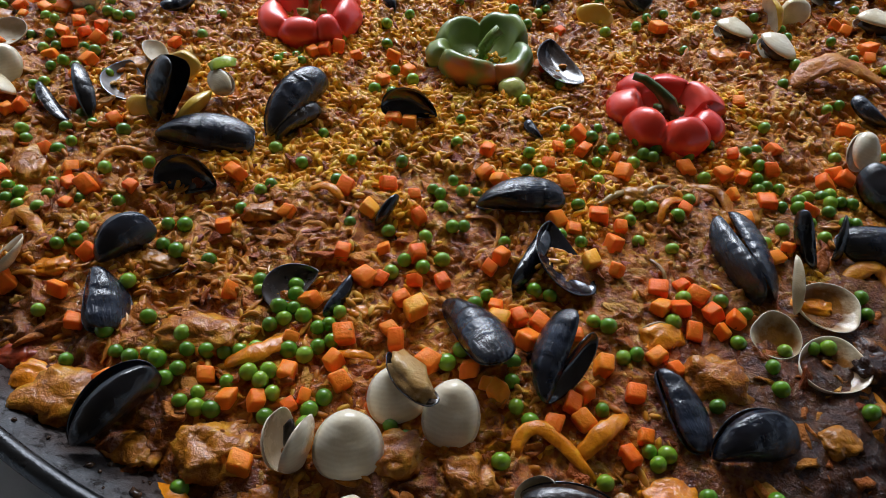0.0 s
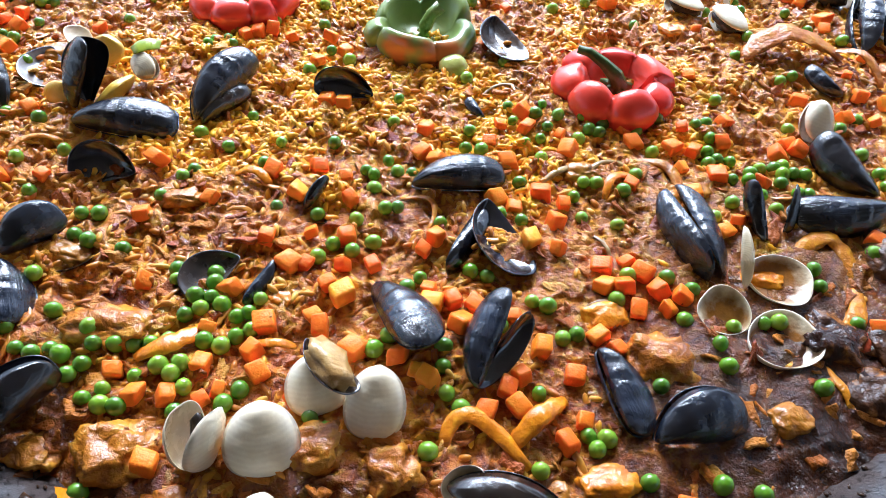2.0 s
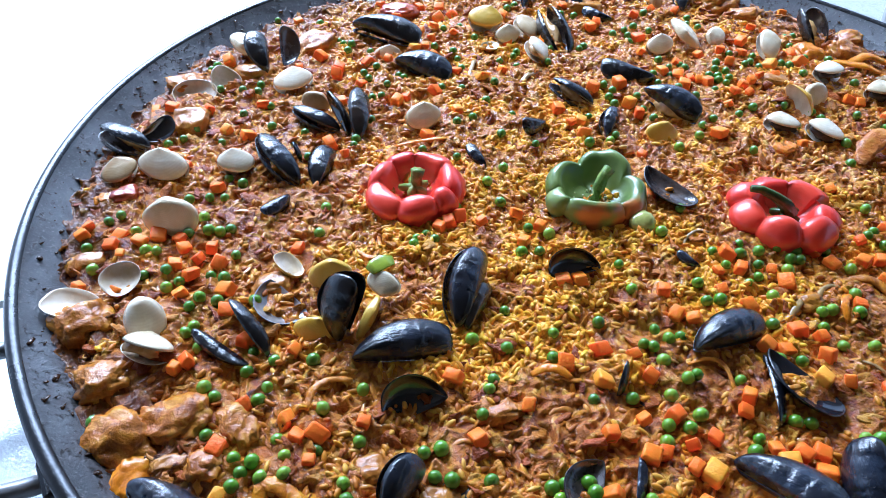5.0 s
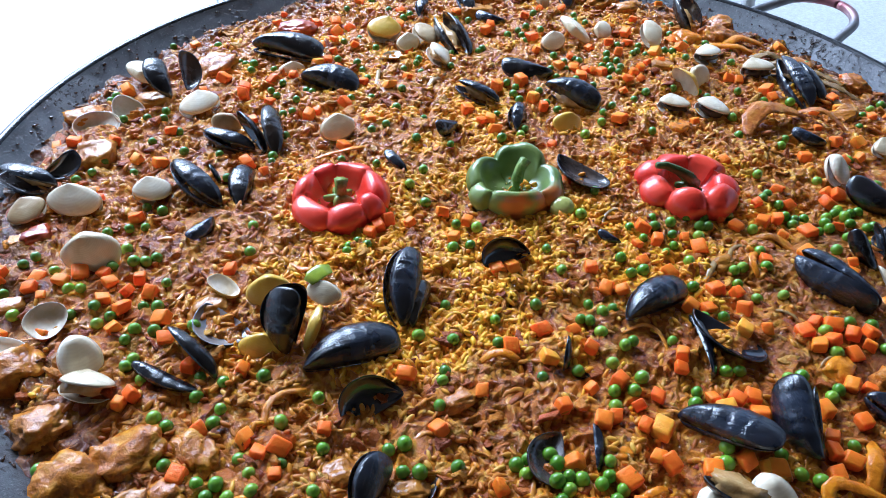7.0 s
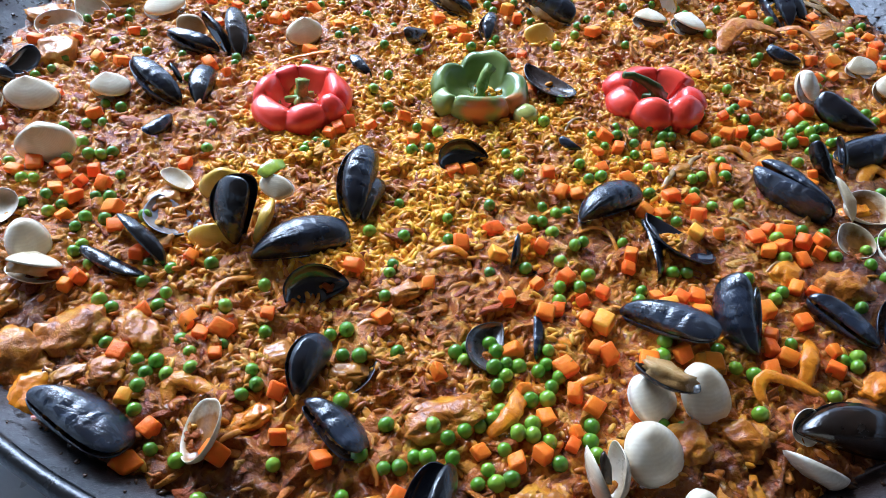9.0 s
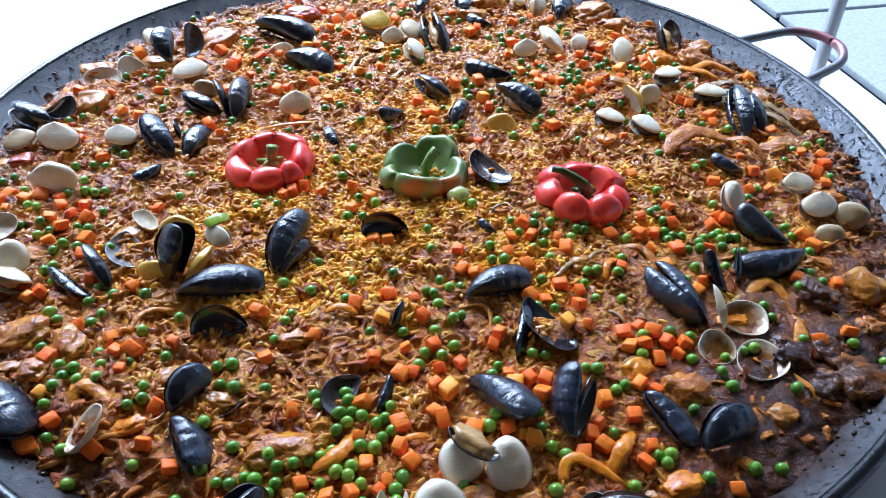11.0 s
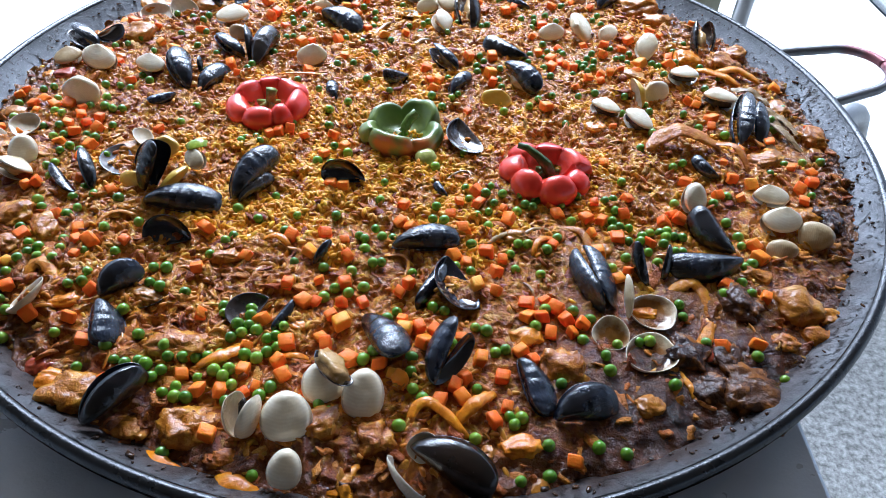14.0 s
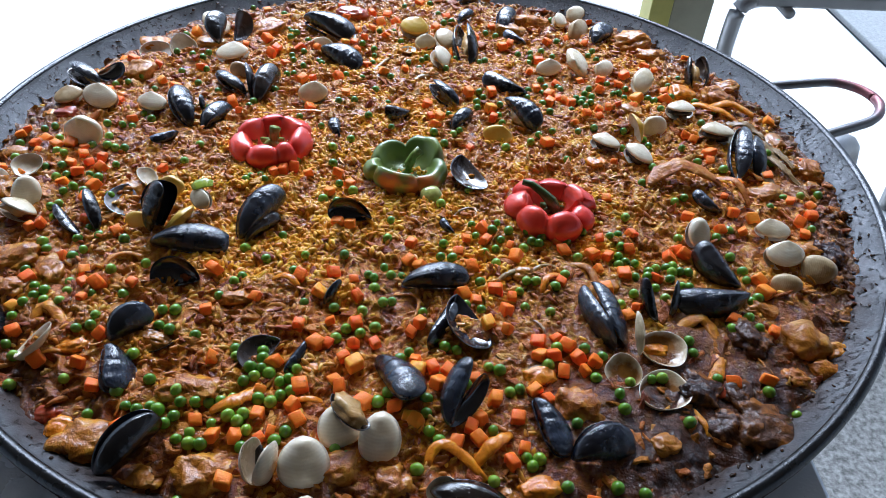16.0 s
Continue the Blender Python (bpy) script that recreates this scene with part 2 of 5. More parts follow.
def m_ground(name, dark, light, scale=140.0):
    m = Mat(name, 0.85)
    n, g = m.noise(2.5, 5), m.noise(scale, 4, 0.7)
    c = m.mix(m.ramp(g, [(0.35, 0.0), (0.65, 1.0)]), dark, light)
    m.set("Base Color", m.mix(m.ramp(n, [(0.4, 0.0), (0.75, 0.35)]), c, dark))
    m.bump(g, 0.5, 0.004)
    return m.m


def m_paint(name, colour, rough=0.5):
    m = Mat(name, rough)
    m.set("Base Color", m.mix(m.ramp(m.noise(9, 5, 0.65), [(0.45, 0.0), (0.75, 0.5)]), colour, tuple(v * 0.6 for v in colour)))
    m.bump(m.noise(120, 4), 0.2, 0.001)
    return m.m


SAUCE, BITS, PEA, CARROT = m_sauce(), m_bits(), m_pea(), m_carrot()
RICE_YELLOW = m_rice("saffron_rice", [(0.0, (0.70, 0.25, 0.002)), (0.5, (0.83, 0.39, 0.003)), (1.0, (0.89, 0.53, 0.008))])
RICE_STAINED = m_rice("sauce_stained_rice", [(0.0, (0.36, 0.10, 0.004)), (0.4, (0.54, 0.19, 0.006)), (0.75, (0.68, 0.31, 0.010)), (1.0, (0.75, 0.45, 0.05))])
MUSSEL = {
    "blue": m_shell("blue_black_mussel_shell", (0.005, 0.006, 0.011), (0.024, 0.033, 0.056), (0.032, 0.036, 0.05), 1100, 0.14, 0.8, 0.42, 0.70, 0.72, 1.0),
    "black": m_shell("black_mussel_shell", (0.003, 0.003, 0.005), (0.010, 0.010, 0.016), (0.012, 0.011, 0.011), 1100, 0.16, 0.5, 0.45, 0.8, 0.75, 1.0),
    "brown": m_shell("brown_black_mussel_shell", (0.008, 0.005, 0.004), (0.04, 0.02, 0.011), (0.02, 0.014, 0.01), 1100, 0.16, 0.5, 0.4, 0.8, 0.75, 1.0),
}
LINING = {
    "blue": m_shell("dark_mussel_lining", (0.02, 0.016, 0.018), (0.09, 0.06, 0.045), (0.03, 0.025, 0.025), 300, 0.18, 0.15),
    "black": m_shell("black_mussel_lining", (0.006, 0.006, 0.009), (0.02, 0.022, 0.034), (0.02, 0.02, 0.02), 300, 0.12, 0.2),
    "pearl": m_shell("pearly_mussel_lining", (0.10, 0.09, 0.09), (0.42, 0.38, 0.34), (0.05, 0.045, 0.05), 250, 0.16, 0.15),
}
MUSSEL["pearl"] = MUSSEL["meat"] = MUSSEL["blue"]
CLAM = {
    "white": m_shell("white_clam_shell", (0.82, 0.66, 0.40), (0.95, 0.87, 0.68), (0.66, 0.54, 0.38), 900, 0.17, 0.25, 0.30, 0.62, spec=0.45, streak=0.5),
    "cream": m_shell("cream_clam_shell", (0.70, 0.55, 0.30), (0.92, 0.84, 0.64), (0.50, 0.41, 0.27), 1700, 0.22, 0.4, spec=0.45, streak=0.5),
    "beige": m_shell("sauce_stained_clam_shell", (0.40, 0.25, 0.09), (0.68, 0.55, 0.32), (0.3, 0.2, 0.1), 1500, 0.32, 0.5, spec=0.45, streak=0.5),
    "yellow": m_shell("saffron_stained_clam_shell", (0.72, 0.42, 0.02), (0.82, 0.60, 0.10), (0.6, 0.36, 0.04), 1500, 0.3, 0.4, spec=0.45, streak=0.5),
}
CLAM_IN = m_shell("clam_lining", (0.60, 0.46, 0.26), (0.84, 0.78, 0.66), (0.55, 0.45, 0.3), 300, 0.2, 0.12)
def m_sauced():
    """Clam lining with brown sauce standing in the hollow."""
    m = Mat("clam_lining_with_sauce", 0.2, coat=0.2)
    deep = m.calc("ADD", m.node("ShaderNodeSeparateXYZ", Vector=m.co).outputs["Z"], m.calc("MULTIPLY", m.calc("SUBTRACT", m.noise(140, 4), 0.5), 0.006))
    pale = m.mix(m.noise(90, 3), (0.62, 0.44, 0.2), (0.86, 0.78, 0.58))
    m.set("Base Color", m.mix(m.ramp(deep, [(0.0006, 0.0), (0.0028, 1.0)]), pale, m.mix(m.noise(200, 4), (0.10, 0.03, 0.005), (0.44, 0.18, 0.02))))
    m.bump(m.noise(160, 5), 0.5, 0.002)
    return m.m


CLAM_SAUCED = m_sauced()
MEAT = m_food("cooked_shellfish_meat", (0.36, 0.18, 0.05), (0.6, 0.36, 0.13), (0.74, 0.54, 0.26), 120, 0.28)
DARK_MEAT = m_food("dark_clam_meat", (0.012, 0.010, 0.012), (0.035, 0.028, 0.03), (0.16, 0.10, 0.05), 120, 0.25)
FOODS = {
    "chicken": m_food("browned_chicken", (0.18, 0.035, 0.003), (0.55, 0.175, 0.008), (0.80, 0.42, 0.035), 100, 0.26, 0.15, 0.004),
    "charred": m_food("charred_chicken", (0.008, 0.004, 0.004), (0.045, 0.015, 0.009), (0.42, 0.15, 0.014), 75, 0.32, 0.05, 0.006),
    "potato": m_food("stewed_potato", (0.20, 0.055, 0.005), (0.50, 0.185, 0.012), (0.68, 0.37, 0.045), 70, 0.32, 0.12, 0.003),
    "pepper": m_food("stewed_yellow_pepper", (0.52, 0.12, 0.002), (0.86, 0.28, 0.003), (0.92, 0.46, 0.010), 90, 0.26, 0.1, 0.0025),
    "greenp": m_food("pale_green_pepper_flesh", (0.36, 0.42, 0.08), (0.52, 0.56, 0.14), (0.66, 0.68, 0.3), 50, 0.25, 0.3, 0.001),
    "tomato": m_food("stewed_tomato", (0.18, 0.02, 0.008), (0.42, 0.06, 0.02), (0.55, 0.15, 0.05), 80, 0.28, 0.35),
    "squid": m_food("saffron_squid", (0.36, 0.09, 0.003), (0.72, 0.25, 0.005), (0.85, 0.42, 0.015), 130, 0.3, 0.05, 0.003),
    "crab": m_food("crab_leg_shell", (0.24, 0.05, 0.006), (0.56, 0.17, 0.013), (0.72, 0.34, 0.05), 110, 0.36, 0.0, 0.003),
    "stalk": m_food("stewed_stalk", (0.22, 0.12, 0.03), (0.42, 0.27, 0.09), (0.55, 0.42, 0.18), 70),
    "leaf": m_food("wilted_bay_leaf", (0.10, 0.055, 0.012), (0.30, 0.17, 0.045), (0.58, 0.44, 0.22), 110, 0.42, 0.05, 0.003),
}
RED = m_pepper("red_bell_pepper_skin", (0.90, 0.072, 0.030), (0.70, 0.022, 0.014))
GREEN = m_pepper("green_bell_pepper_skin", (0.24, 0.31, 0.07), (0.10, 0.17, 0.03), (0.60, 0.17, 0.03))
STEM_DARK = m_food("dark_pepper_stem", (0.03, 0.06, 0.012), (0.05, 0.10, 0.02), (0.09, 0.16, 0.035), 120, 0.45, 0.1)
STEM = m_food("green_pepper_stem", (0.10, 0.20, 0.03), (0.2, 0.32, 0.06), (0.42, 0.5, 0.16), 140, 0.4, 0.1)
SEED = m_food("pepper_seeds", (0.35, 0.42, 0.2), (0.55, 0.6, 0.35), (0.7, 0.72, 0.5), 200, 0.4, 0.1)
LEAF_GREEN = m_food("lime_green_leaf", (0.25, 0.38, 0.02), (0.38, 0.5, 0.03), (0.5, 0.58, 0.06), 60, 0.3, 0.2, 0.0006)
PAN, RIM = m_pan(), m_steel("worn_rim_steel", (0.052, 0.053, 0.056), 0.25)
TABLE = m_steel("grey_galvanised_sheet", (0.82, 0.87, 0.93), 0.3, 0.3)


def m_handle():
    m = Mat("heat_stained_handle_bar", 0.4, 0.5)
    far = m.calc("ADD", m.node("ShaderNodeSeparateXYZ", Vector=m.co).outputs["X"], m.calc("MULTIPLY", m.calc("SUBTRACT", m.noise(40, 4), 0.5), 0.05))
    grey = m.mix(m.noise(60, 4), (0.16, 0.16, 0.17), (0.36, 0.36, 0.37))
    m.set("Base Color", m.mix(m.ramp(far, [(0.535, 0.0), (0.565, 0.8)]), grey, (0.36, 0.10, 0.11)))
    m.bump(m.noise(150, 4), 0.3, 0.001)
    return m.m


HANDLE = m_handle()
CONCRETE = m_ground("rough_concrete", (0.105, 0.103, 0.095), (0.40, 0.395, 0.37), 75.0)
PALE = m_ground("glare_pale_paving", (0.72, 0.72, 0.7), (0.8, 0.8, 0.79), 60.0)
GREY_SLAB = m_ground("grey_paving_slab", (0.27, 0.28, 0.28), (0.37, 0.38, 0.37), 90.0)
BLOCKER = m_paint("dim_light_blocker", (0.15, 0.115, 0.08))
YELLOW, OLIVE, TUBE = m_paint("yellow_post_paint", (0.55, 0.50, 0.12)), m_paint("olive_grey_post", (0.38, 0.36, 0.25)), m_steel("grey_steel_tube", (0.5, 0.5, 0.5), 0.4)


# ---- mesh helpers ----
def mesh_of(name, verts, faces, mats, index=None, smooth=True):
    me = bpy.data.meshes.new(name)
    me.from_pydata([tuple(v) for v in verts], [], [tuple(int(i) for i in f) for f in faces])
    for m in mats:
        me.materials.append(m)
    if index is not None:
        me.polygons.foreach_set("material_index", np.array(index, dtype=np.int32))
    if smooth:
        me.polygons.foreach_set("use_smooth", np.ones(len(me.polygons), dtype=bool))
    me.update()
    return me


def put(name, me, parent=None, m=None, label=""):
    ob = new(name, me)
    ob.parent = parent
    if m is not None:
        ob.matrix_basis = m
    return tagged(ob, label)


def bm_mesh(name, bm, mat, smooth=False):
    me = bpy.data.meshes.new(name)
    bm.normal_update()
    bm.to_mesh(me)
    bm.free()
    me.materials.append(mat)
    if smooth:
        me.polygons.foreach_set("use_smooth", np.ones(len(me.polygons), dtype=bool))
    return me


def box(sx, sy, sz, at=(0, 0, 0), bevel=0.0, segments=2):
    bm = bmesh.new()
    bmesh.ops.create_cube(bm, size=1.0, matrix=Matrix.Translation(at) @ Matrix.Diagonal((sx, sy, sz, 1)))
    if bevel:
        bmesh.ops.bevel(bm, geom=bm.edges[:], offset=bevel, segments=segments, affect="EDGES", profile=0.5)
    return bm


def ball(level):
    bm = bmesh.new()
    bmesh.ops.create_icosphere(bm, subdivisions=level, radius=1.0)
    v = np.array([p.co[:] for p in bm.verts])
    f = [[p.index for p in q.verts] for q in bm.faces]
    bm.free()
    return v, f


BALL1, BALL2, BALL3, BALL4 = ball(1), ball(2), ball(3), ball(4)


def tube(points, radii, sides=10, flat=1.0, closed=False):
    """Rings along a line of points; flat squeezes the section across the line."""
    P = np.array(points, float)
    n = len(P)
    tang = np.gradient(P, axis=0)
    tang /= np.linalg.norm(tang, axis=1)[:, None] + 1e-12
    up = np.tile(np.array([0.0, 0.0, 1.0]), (n, 1))
    near = np.abs(tang[:, 2]) > 0.95
    up[near] = (1.0, 0.0, 0.0)
    side = np.cross(tang, up)
    side /= np.linalg.norm(side, axis=1)[:, None]
    top = np.cross(side, tang)
    an = np.arange(sides) * 2 * math.pi / sides
    R = np.array(radii, float)
    V = P[:, None] + R[:, None, None] * (np.cos(an)[None, :, None] * side[:, None] + flat * np.sin(an)[None, :, None] * top[:, None])
    F = [[i * sides + j, i * sides + (j + 1) % sides, (i + 1) * sides + (j + 1) % sides, (i + 1) * sides + j] for i in range(n - 1) for j in range(sides)]
    F += [list(range(sides))[::-1], [(n - 1) * sides + j for j in range(sides)]]
    return V.reshape(-1, 3), F


def lathe(profile, sides, wobble=None):
    """Profile of (r, z) turned round z."""
    n = len(profile)
    an = np.arange(sides) * 2 * math.pi / sides
    V = [(r * math.cos(q), r * math.sin(q), z) for r, z in profile for q in an]
    F = [[i * sides + j, i * sides + (j + 1) % sides, (i + 1) * sides + (j + 1) % sides, (i + 1) * sides + j] for i in range(n - 1) for j in range(sides)]
    return V, F


LATTICE = np.random.RandomState(5).rand(256, 256)


def grain(x, y, size, seed=0):
    """Smooth noise from 0 to 1 over the plan, with cells of that size in metres."""
    u, v = np.asarray(x) / size + 37.3 * seed + 100, np.asarray(y) / size + 11.7 * seed + 100
    i, j = np.floor(u).astype(int), np.floor(v).astype(int)
    a, b = u - i, v - j
    a, b = a * a * (3 - 2 * a), b * b * (3 - 2 * b)
    q = lambda p, r: LATTICE[p % 256, r % 256]
    return (q(i, j) * (1 - a) + q(i + 1, j) * a) * (1 - b) + (q(i, j + 1) * (1 - a) + q(i + 1, j + 1) * a) * b


def food_base(x, y):
    """Height of the rice and sauce, without its fine crumb."""
    r = np.hypot(x, y)
    z = 0.0045 * (grain(x, y, 0.06, 1) - 0.5) + 0.005 * (grain(x, y, 0.022, 2) - 0.5)
    r = r + 0.022 * (grain(x, y, 0.030, 21) - 0.5) + 0.012 * (grain(x, y, 0.010, 22) - 0.5)
    return z + 0.0005 - 0.0085 * np.clip((r - 0.385) / 0.045, 0, 1.15) ** 1.5


def food_z(x, y):
    """Height of the rice and sauce: swells, lumps and crumbly ridges, smoother where the sauce stands."""
    wet = np.clip((np.hypot(x - 0.2, y + 0.34) - 0.08) / 0.12, 0.35, 1)
    u, v = x + 0.014 * (grain(x, y, 0.017, 11) - 0.5) + 0.005 * (grain(x, y, 0.006, 13) - 0.5), y + 0.014 * (grain(x, y, 0.017, 12) - 0.5) + 0.005 * (grain(x, y, 0.006, 14) - 0.5)
    p, q = 0.8 * u + 0.6 * v, 0.8 * v - 0.6 * u
    crumb = 0.0062 * (1 - np.abs(2 * grain(u, v, 0.016, 3) - 1)) + 0.0032 * (1 - np.abs(2 * grain(p, q, 0.0080, 4) - 1)) + 0.0014 * grain(q, p, 0.0034, 5)
    lumps = 0.006 * np.clip(grain(p, q, 0.02, 15) - 0.55, 0, 1)
    return food_base(x, y) + wet * (crumb + lumps - 0.0068)


# ---- the yard, the unseen light blockers and the posts ----
GROUND = -0.80
ground = tagged(new("ground", mesh_of("ground", [(-60, -60, GROUND), (60, -60, GROUND), (60, 60, GROUND), (-60, 60, GROUND)], [(0, 1, 2, 3)], [CONCRETE])),
                "rough grey concrete yard under the pan stand", "ground", kind="structure")
# sun glare put into the colour: ground made pale here to burn out white
bm = box(14.0, 9.0, 0.03, (-4.5, 5.3, GROUND + 0.016), 0.004)
tagged(new("pavement", bm_mesh("pavement", bm, PALE)), "ground beyond the pan, coloured pale so that it burns out white", "paving", kind="structure")
slabs = tagged(new("pavement", None), "grey paving slabs with pale joints", "paving", kind="structure")
slabs.location = (1.75, 0.95, GROUND)
slab_me = bm_mesh("slab", box(0.78, 0.78, 0.04, (0, 0, 0.02), 0.006), GREY_SLAB)
base_me = bm_mesh("joint_bed", box(4.0, 3.4, 0.03, (2.0, 0.9, 0.016)), PALE)
put("joint_bed", base_me, slabs, pose(0, 0, 0))
for i in range(5):
    for j in range(4):
        put("slab", slab_me, slabs, pose(0.4 + 0.8 * i, -0.4 + 0.8 * j, 0.015))
# sheet and wall out of view, added to darken the near side of the pan
tagged(new("light_blocker_top", bm_mesh("light_blocker_top", box(9.0, 5.6, 0.05, (-0.5, -1.76, 1.28)), BLOCKER)), "unseen dim sheet added over the pan to block sky light", "roof", kind="structure")
tagged(new("light_blocker_back", bm_mesh("light_blocker_back", box(9.0, 0.12, 2.1, (-0.5, -4.6, 0.22)), BLOCKER)), "unseen dim wall added at the near side to block light", "wall", kind="structure")

post = tagged(new("post", None), "two-tone post, yellow and olive, standing in the sun", "post", kind="structure")
post.location = (0.612, 1.1, GROUND)
put("painted_side", bm_mesh("painted_side", box(0.053, 0.08, 3.0, (-0.0275, 0, 1.5), 0.002), YELLOW), post)
put("bare_side", bm_mesh("bare_side", box(0.098, 0.08, 3.0, (0.049, 0.003, 1.5), 0.002), OLIVE), post)


def bent(points, radius, sides=10, steps=6):
    """A tube through corner points, its corners rounded."""
    P = [Vector(p) for p in points]
    out = [P[0]]
    for a, b, c in zip(P, P[1:], P[2:]):
        k = min((a - b).length, (c - b).length, radius * 7) * 0.5
        s, e = b + (a - b).normalized() * k, b + (c - b).normalized() * k
        out += [s.lerp(b, q / steps).lerp(b.lerp(e, q / steps), q / steps) for q in range(steps + 1)]
    out.append(P[-1])
    return tube([tuple(p) for p in out], [radius] * len(out), sides)


# ---- the pan ----
pan = tagged(new("paella_pan", None), "large round blackened steel paella pan full of cooked rice", "pan")
pan.location = (0, 0, 0)
V, F = lathe([(0.0, -0.040), (0.37, -0.040), (0.392, -0.034), (0.405, -0.0225), (0.418, -0.0105), (0.4315, 0.0012), (0.4405, 0.0088), (0.4445, 0.0135)], 160)
body_in = [list(f) for f in F]
n0 = len(V)
V2, F2 = lathe([(0.4535, 0.004), (0.4475, -0.004), (0.42, -0.0275), (0.408, -0.040), (0.38, -0.049), (0.0, -0.049)], 160)
put("pan_body", mesh_of("pan_body", V + V2, body_in + [[i + n0 for i in f] for f in F2], [PAN]), pan)
ring = [(0.4490 + 0.0054 * math.cos(q), 0.0105 + 0.0054 * math.sin(q)) for q in [2 * math.pi * k / 12 for k in range(13)]]
V, F = lathe(ring, 200)
put("rolled_rim", mesh_of("rolled_rim", V, F, [RIM]), pan, label="worn rolled steel rim, polished along its crest")
for k, turn in enumerate((16.0, 103.0, 198.0, 283.0)):
    V, F = bent([(0.446, 0.057, -0.014), (0.475, 0.056, -0.008), (0.553, 0.030, 0.004), (0.570, -0.004, 0.006), (0.566, -0.036, 0.005), (0.540, -0.058, 0.001), (0.475, -0.060, -0.008), (0.446, -0.060, -0.014)], 0.0058, 8)
    h = put("handle", mesh_of("handle", V, F, [HANDLE]), pan, pose(0, 0, 0, 0, 0, turn), "bent grey steel bar handle, reddish at its outer end")
    for s in (-1, 1):
        put("bracket", bm_mesh("bracket", box(0.012, 0.03, 0.02, (0.449, 0.060 * s, -0.013), 0.003), RIM), h)

# ---- what the pan stands on ----
table = tagged(new("table", None), "grey sheet-metal table under the pan, scuffed and stained", "table")
table.location = (-0.3, -0.55, GROUND)
TOP = -0.049 - GROUND
bm = box(1.21, 1.1, 0.02, (0, 0, TOP - 0.01), 0.004)
put("tabletop", bm_mesh("tabletop", bm, TABLE), table)
for sx in (-0.56, 0.56):
    for sy in (-0.5, 0.45):
        V, F = tube([(sx, sy, 0), (sx, sy, TOP - 0.02)], [0.018, 0.018], 12)
        put("leg", mesh_of("leg", V, F, [TUBE]), table)

# a steel trestle that carries the far side of the pan, and a tube bench beyond
stand = tagged(new("pan_stand", None), "grey steel tube trestle under the far side of the pan", "stand")
stand.location = (0.2, 0.22, GROUND)
for pts in ([(-0.42, 0.0, TOP - 0.016), (0.26, 0.0, TOP - 0.016), (0.40, -0.02, 0.0)], [(-0.40, 0.06, 0.0), (-0.40, 0.0, TOP - 0.016), (-0.30, 0.0, TOP - 0.016)], [(0.22, -0.18, TOP - 0.016), (0.36, -0.06, TOP - 0.016), (0.70, 0.3, 0.2), (0.72, 0.32, 0.0)]):
    V, F = bent(pts, 0.016)
    put("leg", mesh_of("leg", V, F, [TUBE]), stand)
bench = tagged(new("bench", None), "light grey tube-framed bench in bright light", "bench")
bench.location = (0.73, 0.95, GROUND)
put("seat", bm_mesh("seat", box(0.62, 0.34, 0.03, (0.33, 0.15, 0.612), 0.006), TUBE), bench)
for sx in (0.0, 0.56):
    V, F = bent([(sx + 0.06, 0.0, 0.615), (sx - 0.008, 0.0, 0.60), (sx - 0.012, 0.0, 0.50), (sx + 0.03, 0.0, 0.0)], 0.019)
    put("leg", mesh_of("leg", V, F, [TUBE]), bench)
V, F = tube([(0.10, -0.03, 0.588), (0.10, 0.3, 0.588)], [0.012, 0.012], 12)
put("crossbar", mesh_of("crossbar", V, F, [TUBE]), bench)

# ---- rice and sauce ----
def hashed(i, j, k):
    return LATTICE[(i * 7 + j * 31 + k * 57) % 256, (i * 13 + j * 3 + k * 101 + (i * j) % 97) % 256]


def yellow_zone(x, y):
    """Where the rice lies bare of sauce, from 0 to 1."""
    zone = grain(x, y, 0.030, 6) + 0.26 * np.exp(-((x + 0.0) ** 2 + (y + 0.11) ** 2) / 0.02) + 0.2 * np.exp(-((x + 0.12) ** 2 + (y + 0.05) ** 2) / 0.01)
    zone = zone - 0.3 * np.clip((-0.18 - y) / 0.1, 0, 1) - 0.15 * np.clip((-0.15 - x) / 0.1, 0, 1)
    return np.clip((zone + 0.35 * (grain(x, y, 0.012, 9) - 0.5) - 0.685) / 0.14, 0, 1)


def grains_under_sauce(x, y):
    """Rice grains that stick out of the sauce: their height over it, and a chance number for each."""
    cell, a, b = 0.0042, 0.0046, 0.0020
    i0, j0 = np.floor(x / cell).astype(int), np.floor(y / cell).astype(int)
    best, who = np.full(x.shape, -1.0), np.zeros(x.shape)
    for di in (-1, 0, 1):
        for dj in (-1, 0, 1):
            i, j = i0 + di, j0 + dj
            dx, dy = x - (i + hashed(i, j, 1)) * cell, y - (j + hashed(i, j, 2)) * cell
            t = hashed(i, j, 3) * math.pi
            u, v = dx * np.cos(t) + dy * np.sin(t), dy * np.cos(t) - dx * np.sin(t)
            q = 1 - (u / a) ** 2 - (v / b) ** 2
            h = np.where(q > 0, b * np.sqrt(np.maximum(q, 0)) + 0.0016 * (hashed(i, j, 4) - 0.6), -1.0)
            who = np.where(h > best, hashed(i, j, 5), who)
            best = np.maximum(best, h)
    return best, who


